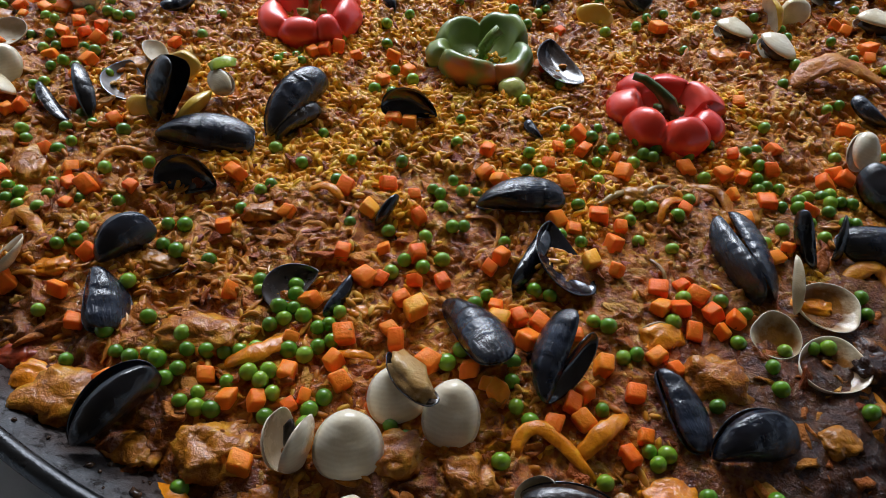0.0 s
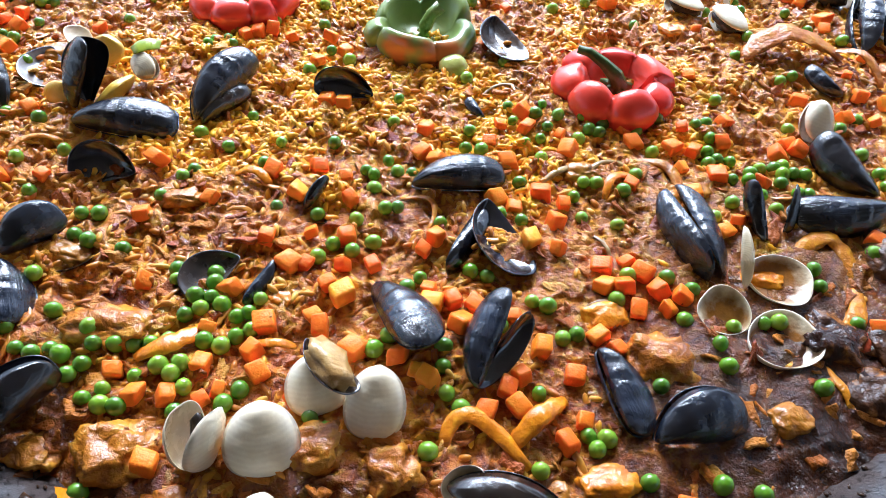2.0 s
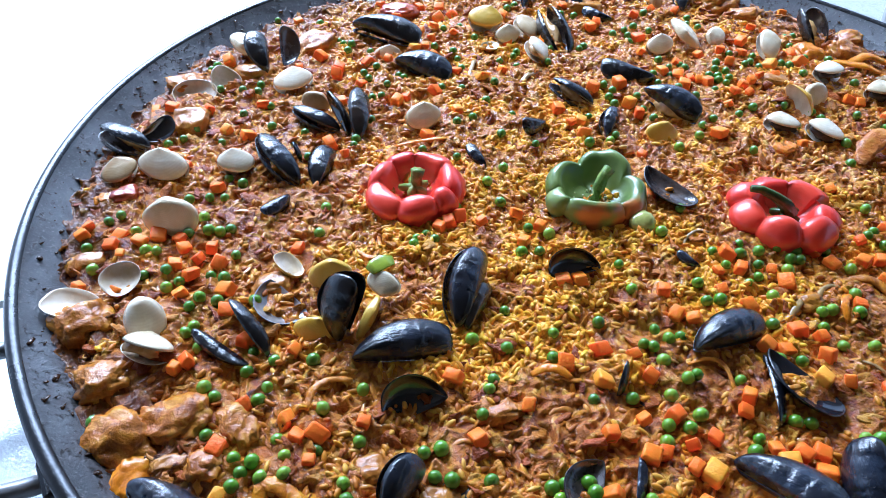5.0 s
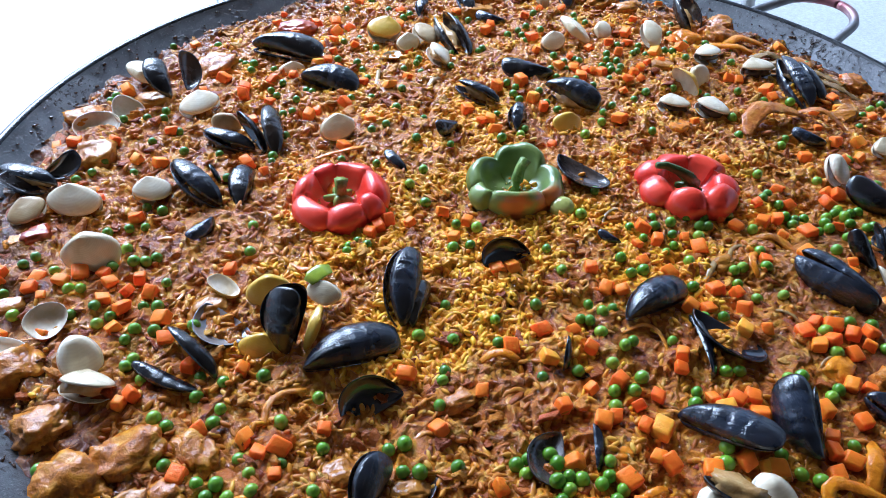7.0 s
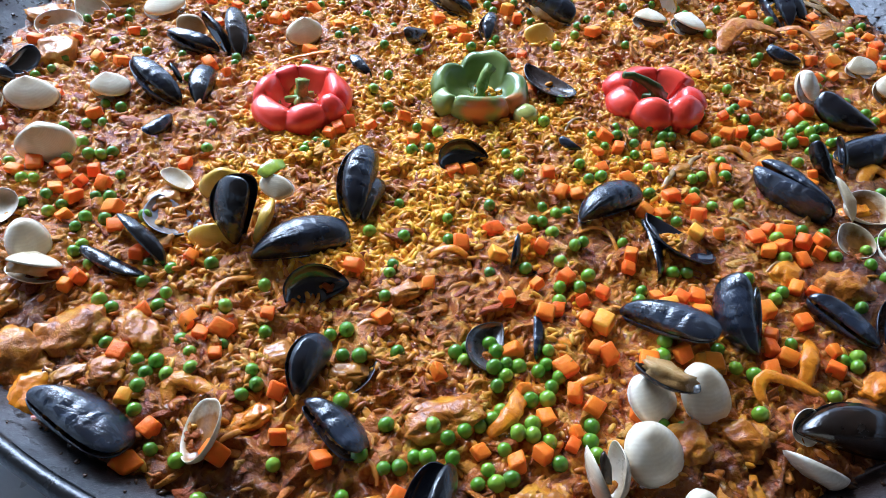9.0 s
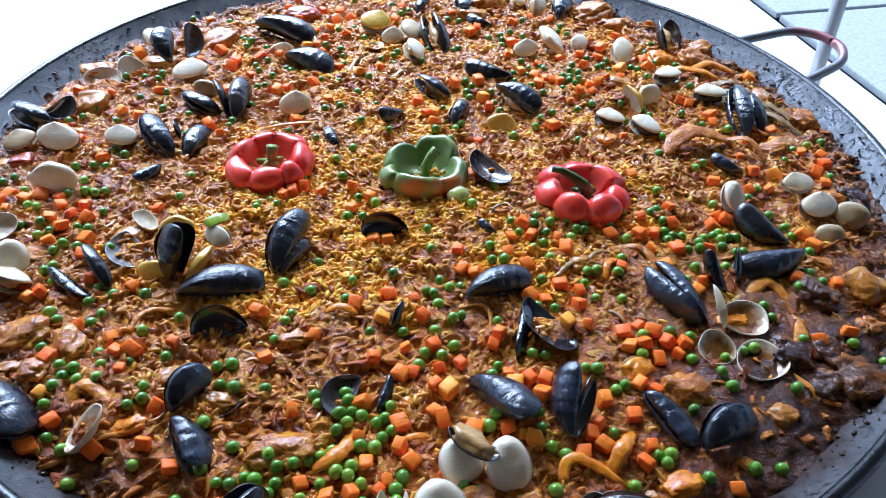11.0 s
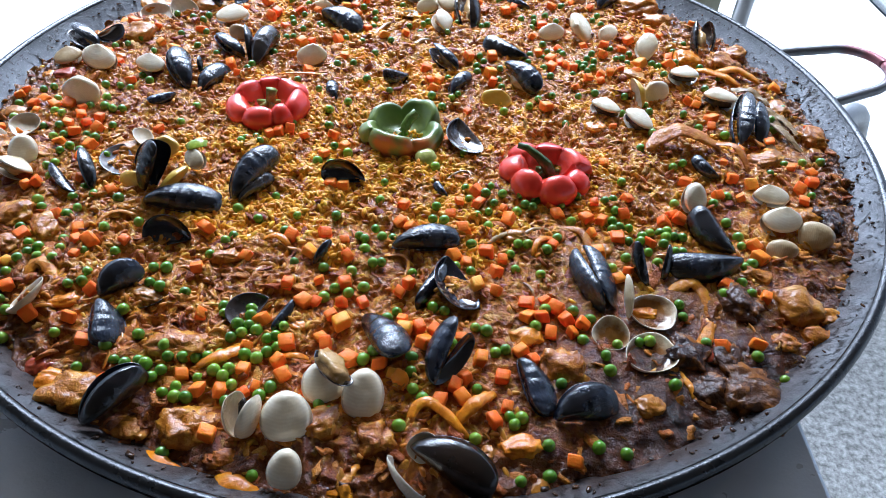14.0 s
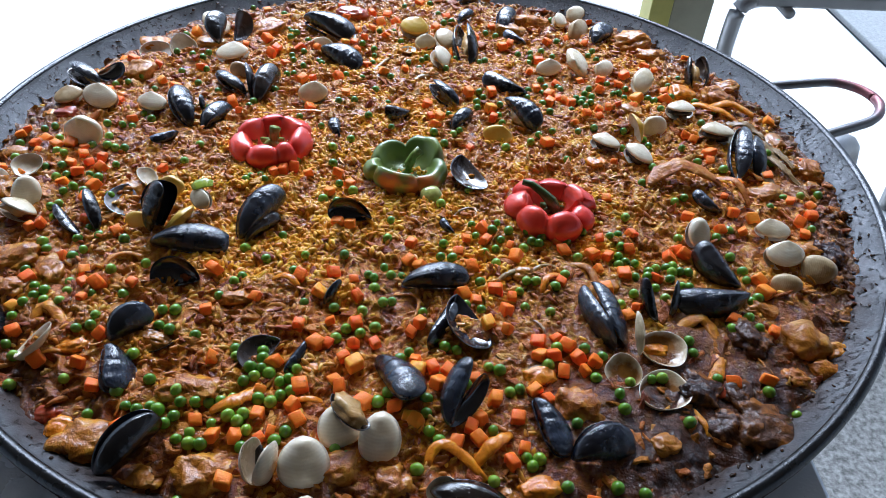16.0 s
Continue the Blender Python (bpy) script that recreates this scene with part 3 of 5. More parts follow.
step = 0.00088
ax = np.arange(-0.436, 0.436 + step, step)
GX, GY = np.meshgrid(ax, ax, indexing="ij")
inside = np.hypot(GX, GY) < 0.4345
idx = -np.ones(GX.shape, int)
idx[inside] = np.arange(inside.sum())
quads = np.stack([idx[:-1, :-1], idx[1:, :-1], idx[1:, 1:], idx[:-1, 1:]], -1).reshape(-1, 4)
quads = quads[(quads >= 0).all(1)]
X, Y = GX[inside], GY[inside]
Z = food_z(X, Y)
tall, who = grains_under_sauce(X, Y)
wet = np.clip((0.13 - np.hypot(X - 0.2, Y + 0.34)) / 0.08, 0, 1) + np.clip((np.hypot(X, Y) - 0.37) / 0.05, 0, 1)
bare = yellow_zone(X, Y)
film = -0.0002 + 0.0020 * np.clip(grain(X, Y, 0.02, 7) - 0.26, 0, 1) * (1 - 0.85 * bare) + 0.0012 * wet + 0.0005 * (1 - bare) + 0.0008 * (1 - 0.6 * bare) * grain(X, Y, 0.0042, 10)
Z = Z + np.maximum(tall, film)
shown = np.clip((tall - film) / 0.0005, 0, 1)
bed = bpy.data.meshes.new("rice_bed")
bed.vertices.add(len(X))
bed.vertices.foreach_set("co", np.stack([X, Y, Z], -1).astype(np.float32).ravel())
bed.loops.add(quads.size)
bed.loops.foreach_set("vertex_index", quads.astype(np.int32).ravel())
bed.polygons.add(len(quads))
bed.polygons.foreach_set("loop_start", np.arange(0, quads.size, 4, dtype=np.int32))
bed.polygons.foreach_set("use_smooth", np.ones(len(quads), dtype=bool))
bed.materials.append(SAUCE)
kinds = bed.attributes.new("grain_kind", "FLOAT_COLOR", "POINT")
kinds.data.foreach_set("color", np.stack([who, shown, bare, np.ones(len(X))], -1).astype(np.float32).ravel())
bed.update(calc_edges=True)
tagged(new("rice_bed", bed), "glossy reddish-brown saffron rice and sauce filling the pan", "paella rice", kind="stuff")


def scatter(name, count, unit, make, mat, seed, keep, smooth=True):
    """Many small pieces in one mesh: unit is (verts, faces); make gives matrices' parts for each."""
    rs = np.random.RandomState(seed)
    r, q = 0.425 * np.sqrt(rs.rand(count)), rs.rand(count) * 2 * math.pi
    x, y = r * np.cos(q), r * np.sin(q)
    ok = rs.rand(count) < keep(x, y)
    x, y = x[ok], y[ok]
    n = len(x)
    size, turn, tip, roll, lift = make(rs, n, x, y)
    U = np.array(unit[0])
    c, s, ct, st, cr, sr = np.cos(turn), np.sin(turn), np.cos(tip), np.sin(tip), np.cos(roll), np.sin(roll)
    V = U[None] * size[:, None, :]
    Y, Z = V[..., 1] * cr[:, None] - V[..., 2] * sr[:, None], V[..., 1] * sr[:, None] + V[..., 2] * cr[:, None]
    X, Z = V[..., 0] * ct[:, None] - Z * st[:, None], V[..., 0] * st[:, None] + Z * ct[:, None]
    P = np.stack([X * c[:, None] - Y * s[:, None] + x[:, None], X * s[:, None] + Y * c[:, None] + y[:, None], Z + (food_z(x, y) + lift)[:, None]], -1)
    k = len(U)
    tri = [f for f in unit[1] if len(f) == 3]
    quad = [f for f in unit[1] if len(f) == 4]
    faces = []
    for group in (tri, quad):
        if group:
            faces += (np.array(group)[None] + (np.arange(n) * k)[:, None, None]).reshape(-1, len(group[0])).tolist()
    return mesh_of(name, P.reshape(-1, 3), faces, [mat], None, smooth)


def rice_grain():
    an = np.arange(6) * math.pi / 3
    V, F = [(-1.0, 0, 0)], []
    for x, r in ((-0.72, 0.68), (-0.1, 1.0), (0.65, 0.74)):
        V += [(x, r * math.cos(q), r * math.sin(q)) for q in an]
    V.append((1.0, 0, 0.1))
    for i in range(2):
        F += [[1 + i * 6 + j, 1 + i * 6 + (j + 1) % 6, 1 + (i + 1) * 6 + (j + 1) % 6, 1 + (i + 1) * 6 + j] for j in range(6)]
    F += [[0, 1 + (j + 1) % 6, 1 + j] for j in range(6)] + [[19, 13 + j, 13 + (j + 1) % 6] for j in range(6)]
    return V, F


def rice_make(rs, n, x, y):
    L = 0.0038 + 0.0013 * rs.rand(n)
    W = 0.00165 + 0.0006 * rs.rand(n)
    return np.stack([L, W, W * 0.95], -1), rs.rand(n) * 6.283, rs.randn(n) * 0.38, rs.rand(n) * 6.283, 0.0006 + 0.0010 * rs.rand(n)


def rice_keep(x, y):
    rim = np.clip((0.42 - np.hypot(x, y)) / 0.08, 0.05, 1)
    wet = np.clip((np.hypot(x - 0.2, y + 0.34) - 0.10) / 0.1, 0.03, 1)
    return rim * wet


def bits_make(rs, n, x, y):
    s = 0.0022 + 0.0040 * rs.rand(n) ** 2
    return np.stack([s * (1.1 + 0.8 * rs.rand(n)), s * (0.6 + 0.5 * rs.rand(n)), s * 0.34], -1), rs.rand(n) * 6.283, rs.randn(n) * 0.35, rs.randn(n) * 0.45, 0.0002 + 0.0010 * rs.rand(n)


tagged(new("rice_grains", scatter("rice_grains", 30000, rice_grain(), rice_make, RICE_YELLOW, 3, lambda x, y: (0.015 + 0.80 * yellow_zone(x, y)) * rice_keep(x, y))), "saffron-yellow rice grains lying bare of sauce", "rice", kind="stuff")
tagged(new("rice_grains", scatter("rice_grains", 30000, rice_grain(), rice_make, RICE_STAINED, 13, lambda x, y: (0.07 + 0.28 * np.clip(2.2 * grain(x, y, 0.03, 17) - 0.6, 0, 1)) * (1 - 0.7 * yellow_zone(x, y)) * rice_keep(x, y))), "orange-brown sauce-stained rice grains", "rice", kind="stuff")


def shred(bend, seed):
    """A thin curved shred of onion or pepper, one unit long each way."""
    rs = np.random.RandomState(seed)
    t = np.linspace(-1, 1, 8)
    P = np.stack([t, bend * (1 - t * t) + 0.12 * (rs.rand(8) - 0.5), 0.10 * (rs.rand(8) - 0.5) - 0.16 * t * t], -1)
    return tube(P, (0.16 - 0.08 * t * t) * (0.8 + 0.4 * rs.rand(8)), 6, 0.5)


def shred_make(rs, n, x, y):
    L = 0.005 + 0.006 * rs.rand(n) ** 1.5
    return np.stack([L, L * 1.3, L * 0.9], -1), rs.rand(n) * 6.283, rs.randn(n) * 0.12, rs.randn(n) * 0.25, 0.0010 + 0.0010 * rs.rand(n)


SHRED = m_food("stewed_shreds", (0.40, 0.10, 0.006), (0.62, 0.24, 0.014), (0.72, 0.42, 0.08), 110, 0.22, 0.2, 0.001)
for k, bend in enumerate((0.15, 0.4, -0.3)):
    tagged(new("vegetable_shreds", scatter("vegetable_shreds", 260, shred(bend, k), shred_make, SHRED, 40 + k,
               lambda x, y: (0.25 + 0.75 * np.clip((-y - 0.05) / 0.15, 0, 1) + 0.5 * np.clip((np.hypot(x, y) - 0.28) / 0.1, 0, 1)) * (1 - 0.8 * yellow_zone(x, y)) * np.clip((np.hypot(x - 0.21, y + 0.34) - 0.1) / 0.1, 0.1, 1))),
           "thin orange shreds of stewed onion and pepper", "vegetable shreds", kind="stuff")
lumpy = np.sign(BALL2[0]) * np.abs(BALL2[0]) ** 0.7 * (1 + 0.3 * np.sin(BALL2[0] @ np.array([[2.1, 3.7, 0.4], [-3.3, 1.9, 2.2], [1.4, -2.8, 4.1]]) + 1.3))
lumpy = lumpy + np.stack([0 * lumpy[:, 0], 0.35 * lumpy[:, 0] ** 2, 0.9 * lumpy[:, 0] * lumpy[:, 1]], -1)
tagged(new("sofrito_bits", scatter("sofrito_bits", 5600, (lumpy, BALL2[1]), bits_make, BITS, 7, lambda x, y: 0.35 + 0.65 * np.clip((np.hypot(x, y) - 0.2) / 0.2, 0, 1))),
       "small stewed bits of onion, pepper and meat", "vegetable bits", kind="stuff")


def crumbs(name, count, place, mat, seed, label, category):
    rs = np.random.RandomState(seed)
    V, F = [], []
    for k in range(count):
        x, y, z = place(rs)
        size = 0.0006 + 0.0016 * rs.rand() ** 2
        w = BALL1[0] * (1 + 0.9 * (rs.rand(len(BALL1[0]), 1) - 0.5)) * np.array([size * (1 + rs.rand()), size, size * 0.6])
        t = rs.rand() * 6.283
        w = np.stack([w[:, 0] * math.cos(t) - w[:, 1] * math.sin(t) + x, w[:, 0] * math.sin(t) + w[:, 1] * math.cos(t) + y, w[:, 2] + z], -1)
        F += [[i + len(V) for i in f] for f in BALL1[1]]
        V += [tuple(p) for p in w]
    return tagged(new(name, mesh_of(name, V, F, [mat])), label, category, kind="stuff")


def on_wall(rs):
    t, q = rs.rand() ** 2.2, rs.rand() * 2 * math.pi
    r = 0.417 + 0.024 * t
    return r * math.cos(q), r * math.sin(q), -0.0105 + 0.021 * t


def on_table(rs):
    q, r = math.radians(190 + 120 * rs.rand()), 0.47 + 0.14 * rs.rand()
    return min(r * math.cos(q), 0.29), r * math.sin(q), -0.0482


crumbs("wall_crust", 1100, on_wall, m_food("burnt_crust", (0.012, 0.008, 0.006), (0.04, 0.02, 0.012), (0.14, 0.06, 0.02), 150), 31, "dark burnt crumbs stuck to the pan wall", "crust")
crumbs("table_crumbs", 26, on_table, BITS, 32, "a few crumbs spilt on the table", "crumbs")

# ---- shells ----
def valve(kind, L, width, sign):
    """One shell half, its beak at the origin, its length along x, bulging towards sign * z: outer skin, lining and rim."""
    nu, nv = 26, 14
    V, F, index = [], [], []
    for skin in (0, 1):
        for i in range(nu + 1):
            u = (i / nu)
            for j in range(nv + 1):
                v = -1 + 2 * j / nv
                if kind == "mussel":
                    uu = 0.5 - 0.5 * math.cos(math.pi * u)
                    half = 0.52 * uu ** 0.66 * max(1 - uu, 0) ** 0.36
                    mid = 0.10 * math.sin(math.pi * uu ** 0.8) - 0.02
                    x, y = uu, (half * v + mid) * 0.80 * width
                    k = (v + 0.3 * (1 - uu)) / (1 + 0.3 * (1 - uu) * (1 if v > 0 else -1))
                    h = 0.17 * (max(4 * uu * (1 - uu), 0) ** 0.5) * (1.25 - 0.5 * uu) * max(1 - abs(k) ** 1.7, 0) ** 0.66
                else:
                    uu = 0.5 - 0.5 * math.cos(math.pi * u)
                    half = 0.81 * uu ** 0.48 * max(1 - uu, 0) ** 0.36
                    x, y = uu - 0.02 * (1 - v * v), half * v * width
                    h = 0.215 * (max(4 * uu * (1 - uu), 0) ** 0.5) * (1.3 - 0.6 * uu) * max(1 - abs(v) ** 2.4, 0) ** 0.58
                    h += 0.03 * (1 - abs(v)) * math.sin(math.pi * min(uu / 0.35, 1))
                wave = 1 + 0.025 * math.sin(uu * 9 + v * 4) + (0.05 * ((uu * 4.6 + 0.25 * v * v + 0.1 * math.sin(v * 5)) % 1.0) if not skin else 0.0)
                if skin:
                    h = max(h * 0.9 - 0.02, 0.0)
                    x, y = 0.5 + (x - 0.5) * 0.975, y * 0.975
                V.append((L * x, L * y, sign * L * h * wave))
    n = (nu + 1) * (nv + 1)
    for skin in (0, 1):
        for i in range(nu):
            for j in range(nv):
                a = skin * n + i * (nv + 1) + j
                q = [a, a + nv + 1, a + nv + 2, a + 1]
                F.append(q if (skin == 0) == (sign > 0) else q[::-1])
                index.append(skin)
    for j in (0, nv):
        for i in range(nu):
            a = i * (nv + 1) + j
            q = [a, a + nv + 1, a + nv + 1 + n, a + n]
            F.append(q if (j == nv) == (sign > 0) else q[::-1])
            index.append(0)
    return V, F, index


def oval_valve(L, width, sign, side):
    """One half of an oval clam, its origin at the beak near the long edge on that side, its length along x."""
    nr, na = 14, 48
    bx, by = 0.40, 0.27 * width * side
    V, F, index = [], [], []
    for skin in (0, 1):
        for i in range(nr + 1):
            rho = (i + 0.02) / (nr + 0.02)
            for j in range(na):
                q = 2 * math.pi * j / na
                ex, ey = 0.5 + 0.5 * math.cos(q), 0.365 * width * math.sin(q) * (1 + 0.10 * math.cos(q))
                if ey * side > 0:
                    ey *= 0.86 + 0.16 * math.exp(-((ex - bx) / 0.2) ** 2)
                x, y = bx + rho * (ex - bx), by + rho * (ey - by)
                h = (0.175 * max(1 - rho ** 2.0, 0) ** 0.66 + 0.02 * max(1 - rho / 0.25, 0)) * (1 + 0.015 * math.sin(rho * 30) * (1 - skin))
                if skin:
                    h = max(h * 0.88 - 0.015, 0)
                    x, y = 0.5 + (x - 0.5) * 0.965, y * 0.965
                V.append((L * (x - bx), L * (y - by), sign * L * h))
    n = (nr + 1) * na
    for skin in (0, 1):
        for i in range(nr):
            for j in range(na):
                a, b = skin * n + i * na + j, skin * n + i * na + (j + 1) % na
                q = [a, a + na, b + na, b]
                F.append(q if (skin == 0) == (sign > 0) else q[::-1])
                index.append(skin)
        F.append([skin * n + j for j in range(na)])
        index.append(skin)
    for j in range(na):
        a, b = nr * na + j, nr * na + (j + 1) % na
        q = [a, a + n, b + n, b]
        F.append(q if sign > 0 else q[::-1])
        index.append(0)
    return V, F, index, Matrix.Translation((L * bx, L * by, 0))


MUSSEL_WORDS = {"blue": "blue-black", "black": "matt black", "brown": "brownish-black", "pearl": "pearly grey", "meat": "cooked"}
CLAM_WORDS = {"white": "white", "cream": "cream-coloured", "beige": "sauce-stained beige", "yellow": "saffron-yellow"}


def lump_mesh(name, sx, sy, sz, mat, seed, rough=0.35, level=BALL3, square=0.85):
    rs = np.random.RandomState(seed)
    v = level[0]
    off = Vector(rs.rand(3) * 50)
    bulge = np.array([noise.noise(Vector(p) * 1.3 + off) + 0.55 * noise.noise(Vector(p) * 3.1 + off) + 0.4 * noise.noise(Vector(p) * 6.5 + off) + 0.5 * (0.3 - abs(noise.noise(Vector((p[0] * 4.0, p[1] * 9.0, p[2] * 6.0)) + off))) for p in v])
    w = np.sign(v) * np.abs(v) ** square * (1 + rough * bulge)[:, None]
    return mesh_of(name, w * np.array([sx, sy, sz]), level[1], [mat])


def pair(kind, name, at, L, width, gape, hinge, tone, skin, lining, words):
    top = new(name)
    top.matrix_basis = pose(*at)
    for sign in (1, -1):
        V, F, index = valve(kind, L, width, sign)
        y0 = -hinge * L * (0.24 if kind == "mussel" else 0.0)
        swing = Matrix.Rotation(radians(gape / 2.0) * sign * hinge, 4, "X") if kind == "mussel" else Matrix.Rotation(radians(-gape / 2.0) * sign, 4, "Y")
        put("shell_half", mesh_of("shell_half", V, F, [skin, lining], index), top, Matrix.Translation((0, y0, 0)) @ swing @ Matrix.Translation((0, -y0, 0)))
    if gape >= 25 and tone != "black":
        put("meat", lump_mesh("meat", L * 0.30, L * 0.13, L * 0.09, DARK_MEAT if kind == "clam" else MEAT, int(L * 9000), 0.5, BALL2), top, Matrix.Translation((L * 0.52, -hinge * L * 0.1, 0)), "cooked orange-brown meat")
    state = "wide open" if gape >= 45 else "half-open" if gape >= 15 else "closed"
    return tagged(top, f"{state} {words} {kind} lying in the rice", kind, f"{kind}s in the paella")


def mussel(at, L, width, gape, hinge, tone):
    return pair("mussel", "mussel", at, L, width, gape, hinge, tone, MUSSEL[tone], LINING["black" if tone == "black" else "blue"], MUSSEL_WORDS[tone])


def clam(at, L, width, gape, hinge, tone):
    return pair("clam", "clam", at, L, width, gape, hinge, tone, CLAM[tone], CLAM_IN, CLAM_WORDS[tone])


def oval_clam(at, L, width, gape, hinge, tone):
    top = new("clam")
    top.matrix_basis = pose(*at)
    for sign in (1, -1):
        V, F, index, m = oval_valve(L, width, sign, hinge)
        y0 = hinge * L * 0.36 * width
        swing = Matrix.Translation((0, y0, 0)) @ Matrix.Rotation(radians(-gape / 2.0) * sign * hinge, 4, "X") @ Matrix.Translation((0, -y0, 0))
        put("shell_half", mesh_of("shell_half", V, F, [CLAM[tone], CLAM_IN], index), top, swing @ m)
    if gape >= 18:
        put("meat", lump_mesh("meat", L * 0.40, L * 0.27, L * 0.12, DARK_MEAT if abs(at[3]) < 17 else MEAT, int(L * 9000), 0.5, BALL2), top, Matrix.Translation((L * 0.5, 0, 0)), "cooked orange-brown meat")
    return tagged(top, f"{'half-open' if gape >= 15 else 'barely open'} {CLAM_WORDS[tone]} oval clam lying in the rice", "clam", "clams in the paella")


def oval_shell(at, L, width, tone, hinge):
    V, F, index, m = oval_valve(L, width, 1, hinge)
    top = put("clam_shell", mesh_of("clam_shell", V, F, [CLAM[tone], CLAM_IN], index), None, pose(*at) @ m)
    return tagged(top, f"single {CLAM_WORDS[tone]} oval clam shell half, rounded side out", "clam shell", "clam shells in the paella")


def mussel_shell(at, L, width, tone, side):
    V, F, index = valve("mussel", L, width, 1)
    top = put("mussel_shell", mesh_of("mussel_shell", V, F, [MUSSEL[tone], LINING[tone if tone in ("pearl", "black") else "blue"]], index), None, pose(*at))
    if tone == "meat":
        put("meat", lump_mesh("meat", L * 0.40, L * 0.2, L * 0.13, MEAT, 11, 0.4), top, Matrix.Translation((L * 0.52, 0, -L * 0.01)), "plump cooked meat")
    return tagged(top, f"single {MUSSEL_WORDS[tone]} mussel shell half, " + ("hollow side up" if side == "in" else "rounded side up"), "mussel shell", "mussel shells in the paella")


def clam_shell(at, L, width, tone, side):
    V, F, index = valve("clam", L, width, 1)
    top = put("clam_shell", mesh_of("clam_shell", V, F, [CLAM[tone], CLAM_SAUCED if side == "filled" else CLAM_IN], index), None, pose(*at))
    return tagged(top, f"single {CLAM_WORDS[tone]} clam shell half, " + {"in": "hollow side up", "filled": "hollow side up with sauce in it"}.get(side, "rounded side up"), "clam shell", "clam shells in the paella")


CHUNK_WORDS = {"chicken": ("chicken_chunk", "browned chunk of chicken in glossy sauce", "chicken"), "charred": ("chicken_chunk", "dark charred chunk of chicken at the pan's edge", "chicken"),
               "potato": ("potato_chunk", "golden stewed chunk of potato", "potato"), "pepper": ("pepper_chunk", "stewed yellow pepper piece", "pepper piece"), "tomato": ("tomato_chunk", "stewed dark red tomato piece", "tomato")}
made = [0]


def chunk(x, y, sx, sy, kind):
    made[0] += 1
    name, label, category = CHUNK_WORDS[kind]
    h = 0.33 * min(sx, sy)
    me = lump_mesh(name, sx / 2, sy / 2, h, FOODS[kind], made[0], 0.38 if kind in ("chicken", "charred") else 0.24, BALL4, 0.74 if kind in ("potato", "pepper") else 0.8)
    z = float(food_base(x, y))
    return tagged(put(name, me, None, pose(x, y, z + h * 0.05, made[0] * 53 % 25 - 12, made[0] * 29 % 25 - 12, (made[0] * 37) % 31 - 15)), label, category)


STRIP_WORDS = {"squid": ("squid_ring", "curled saffron-orange squid ring piece", "squid"), "pepper": ("pepper_strip", "curved strip of stewed yellow-orange pepper", "pepper strip"),
               "chicken": ("chicken_strip", "browned strip of chicken", "chicken"), "crab": ("crab_leg", "rust-red jointed crab leg", "crab leg"),
               "stalk": ("vegetable_stalk", "pale stewed vegetable stalk", "stalk"), "leaf": ("bay_leaf", "wilted olive-green bay leaf", "leaf")}


def strip(a, b, c, width, kind):
    made[0] += 1
    name, label, category = STRIP_WORDS[kind]
    n = 14
    s = np.linspace(0, 1, n)[:, None]
    a, b, c = np.array(a), np.array(b), np.array(c)
    m = 2 * b - (a + c) / 2
    P = (1 - s) ** 2 * a + 2 * s * (1 - s) * m + s ** 2 * c
    z = food_base(P[:, 0], P[:, 1]) + 0.0015 + 0.0025 * np.sin(math.pi * s[:, 0])
    if kind == "pepper":
        z = z + 0.0015 + 0.002 * np.sin(math.pi * s[:, 0])
    if kind in ("crab", "leaf"):
        z = z + (0.004 if kind == "crab" else 0.001) + (0.008 if kind == "crab" else 0.003) * np.sin(math.pi * s[:, 0])
    taper = {"leaf": np.sin(math.pi * (0.08 + 0.84 * s[:, 0])) ** 0.7, "crab": np.sin(math.pi * (0.03 + 0.9 * s[:, 0] ** 0.8)) ** 0.6}.get(kind, np.clip(np.sin(math.pi * (0.06 + 0.88 * s[:, 0])), 0, 1) ** 0.35)
    rs = np.random.RandomState(made[0])
    rad = width / 2 * taper * (1 + 0.22 * (rs.rand(n) - 0.5))
    mid = P.mean(0)
    Q = np.concatenate([P - mid, (z - z.mean())[:, None]], 1)
    V, F = tube(Q, rad * {"squid": 1.3, "pepper": 1.3, "leaf": 1.05, "crab": 1.2}.get(kind, 1.0), 12, {"leaf": 0.22, "squid": 0.42, "pepper": 0.38, "crab": 0.22}.get(kind, 0.6))
    V = V + (rs.rand(*V.shape) - 0.5) * width * {"crab": 0.14, "leaf": 0.2}.get(kind, 0.1)
    V[:, 2] += np.repeat(np.interp(np.arange(n), np.arange(0, n, 3), rs.rand(len(range(0, n, 3))) - 0.5), 12) * width * (0.5 if kind == "leaf" else 0.25)
    return tagged(put(name, mesh_of(name, V, F, [FOODS[kind]]), None, Matrix.Translation((mid[0], mid[1], z.mean()))), label, category)


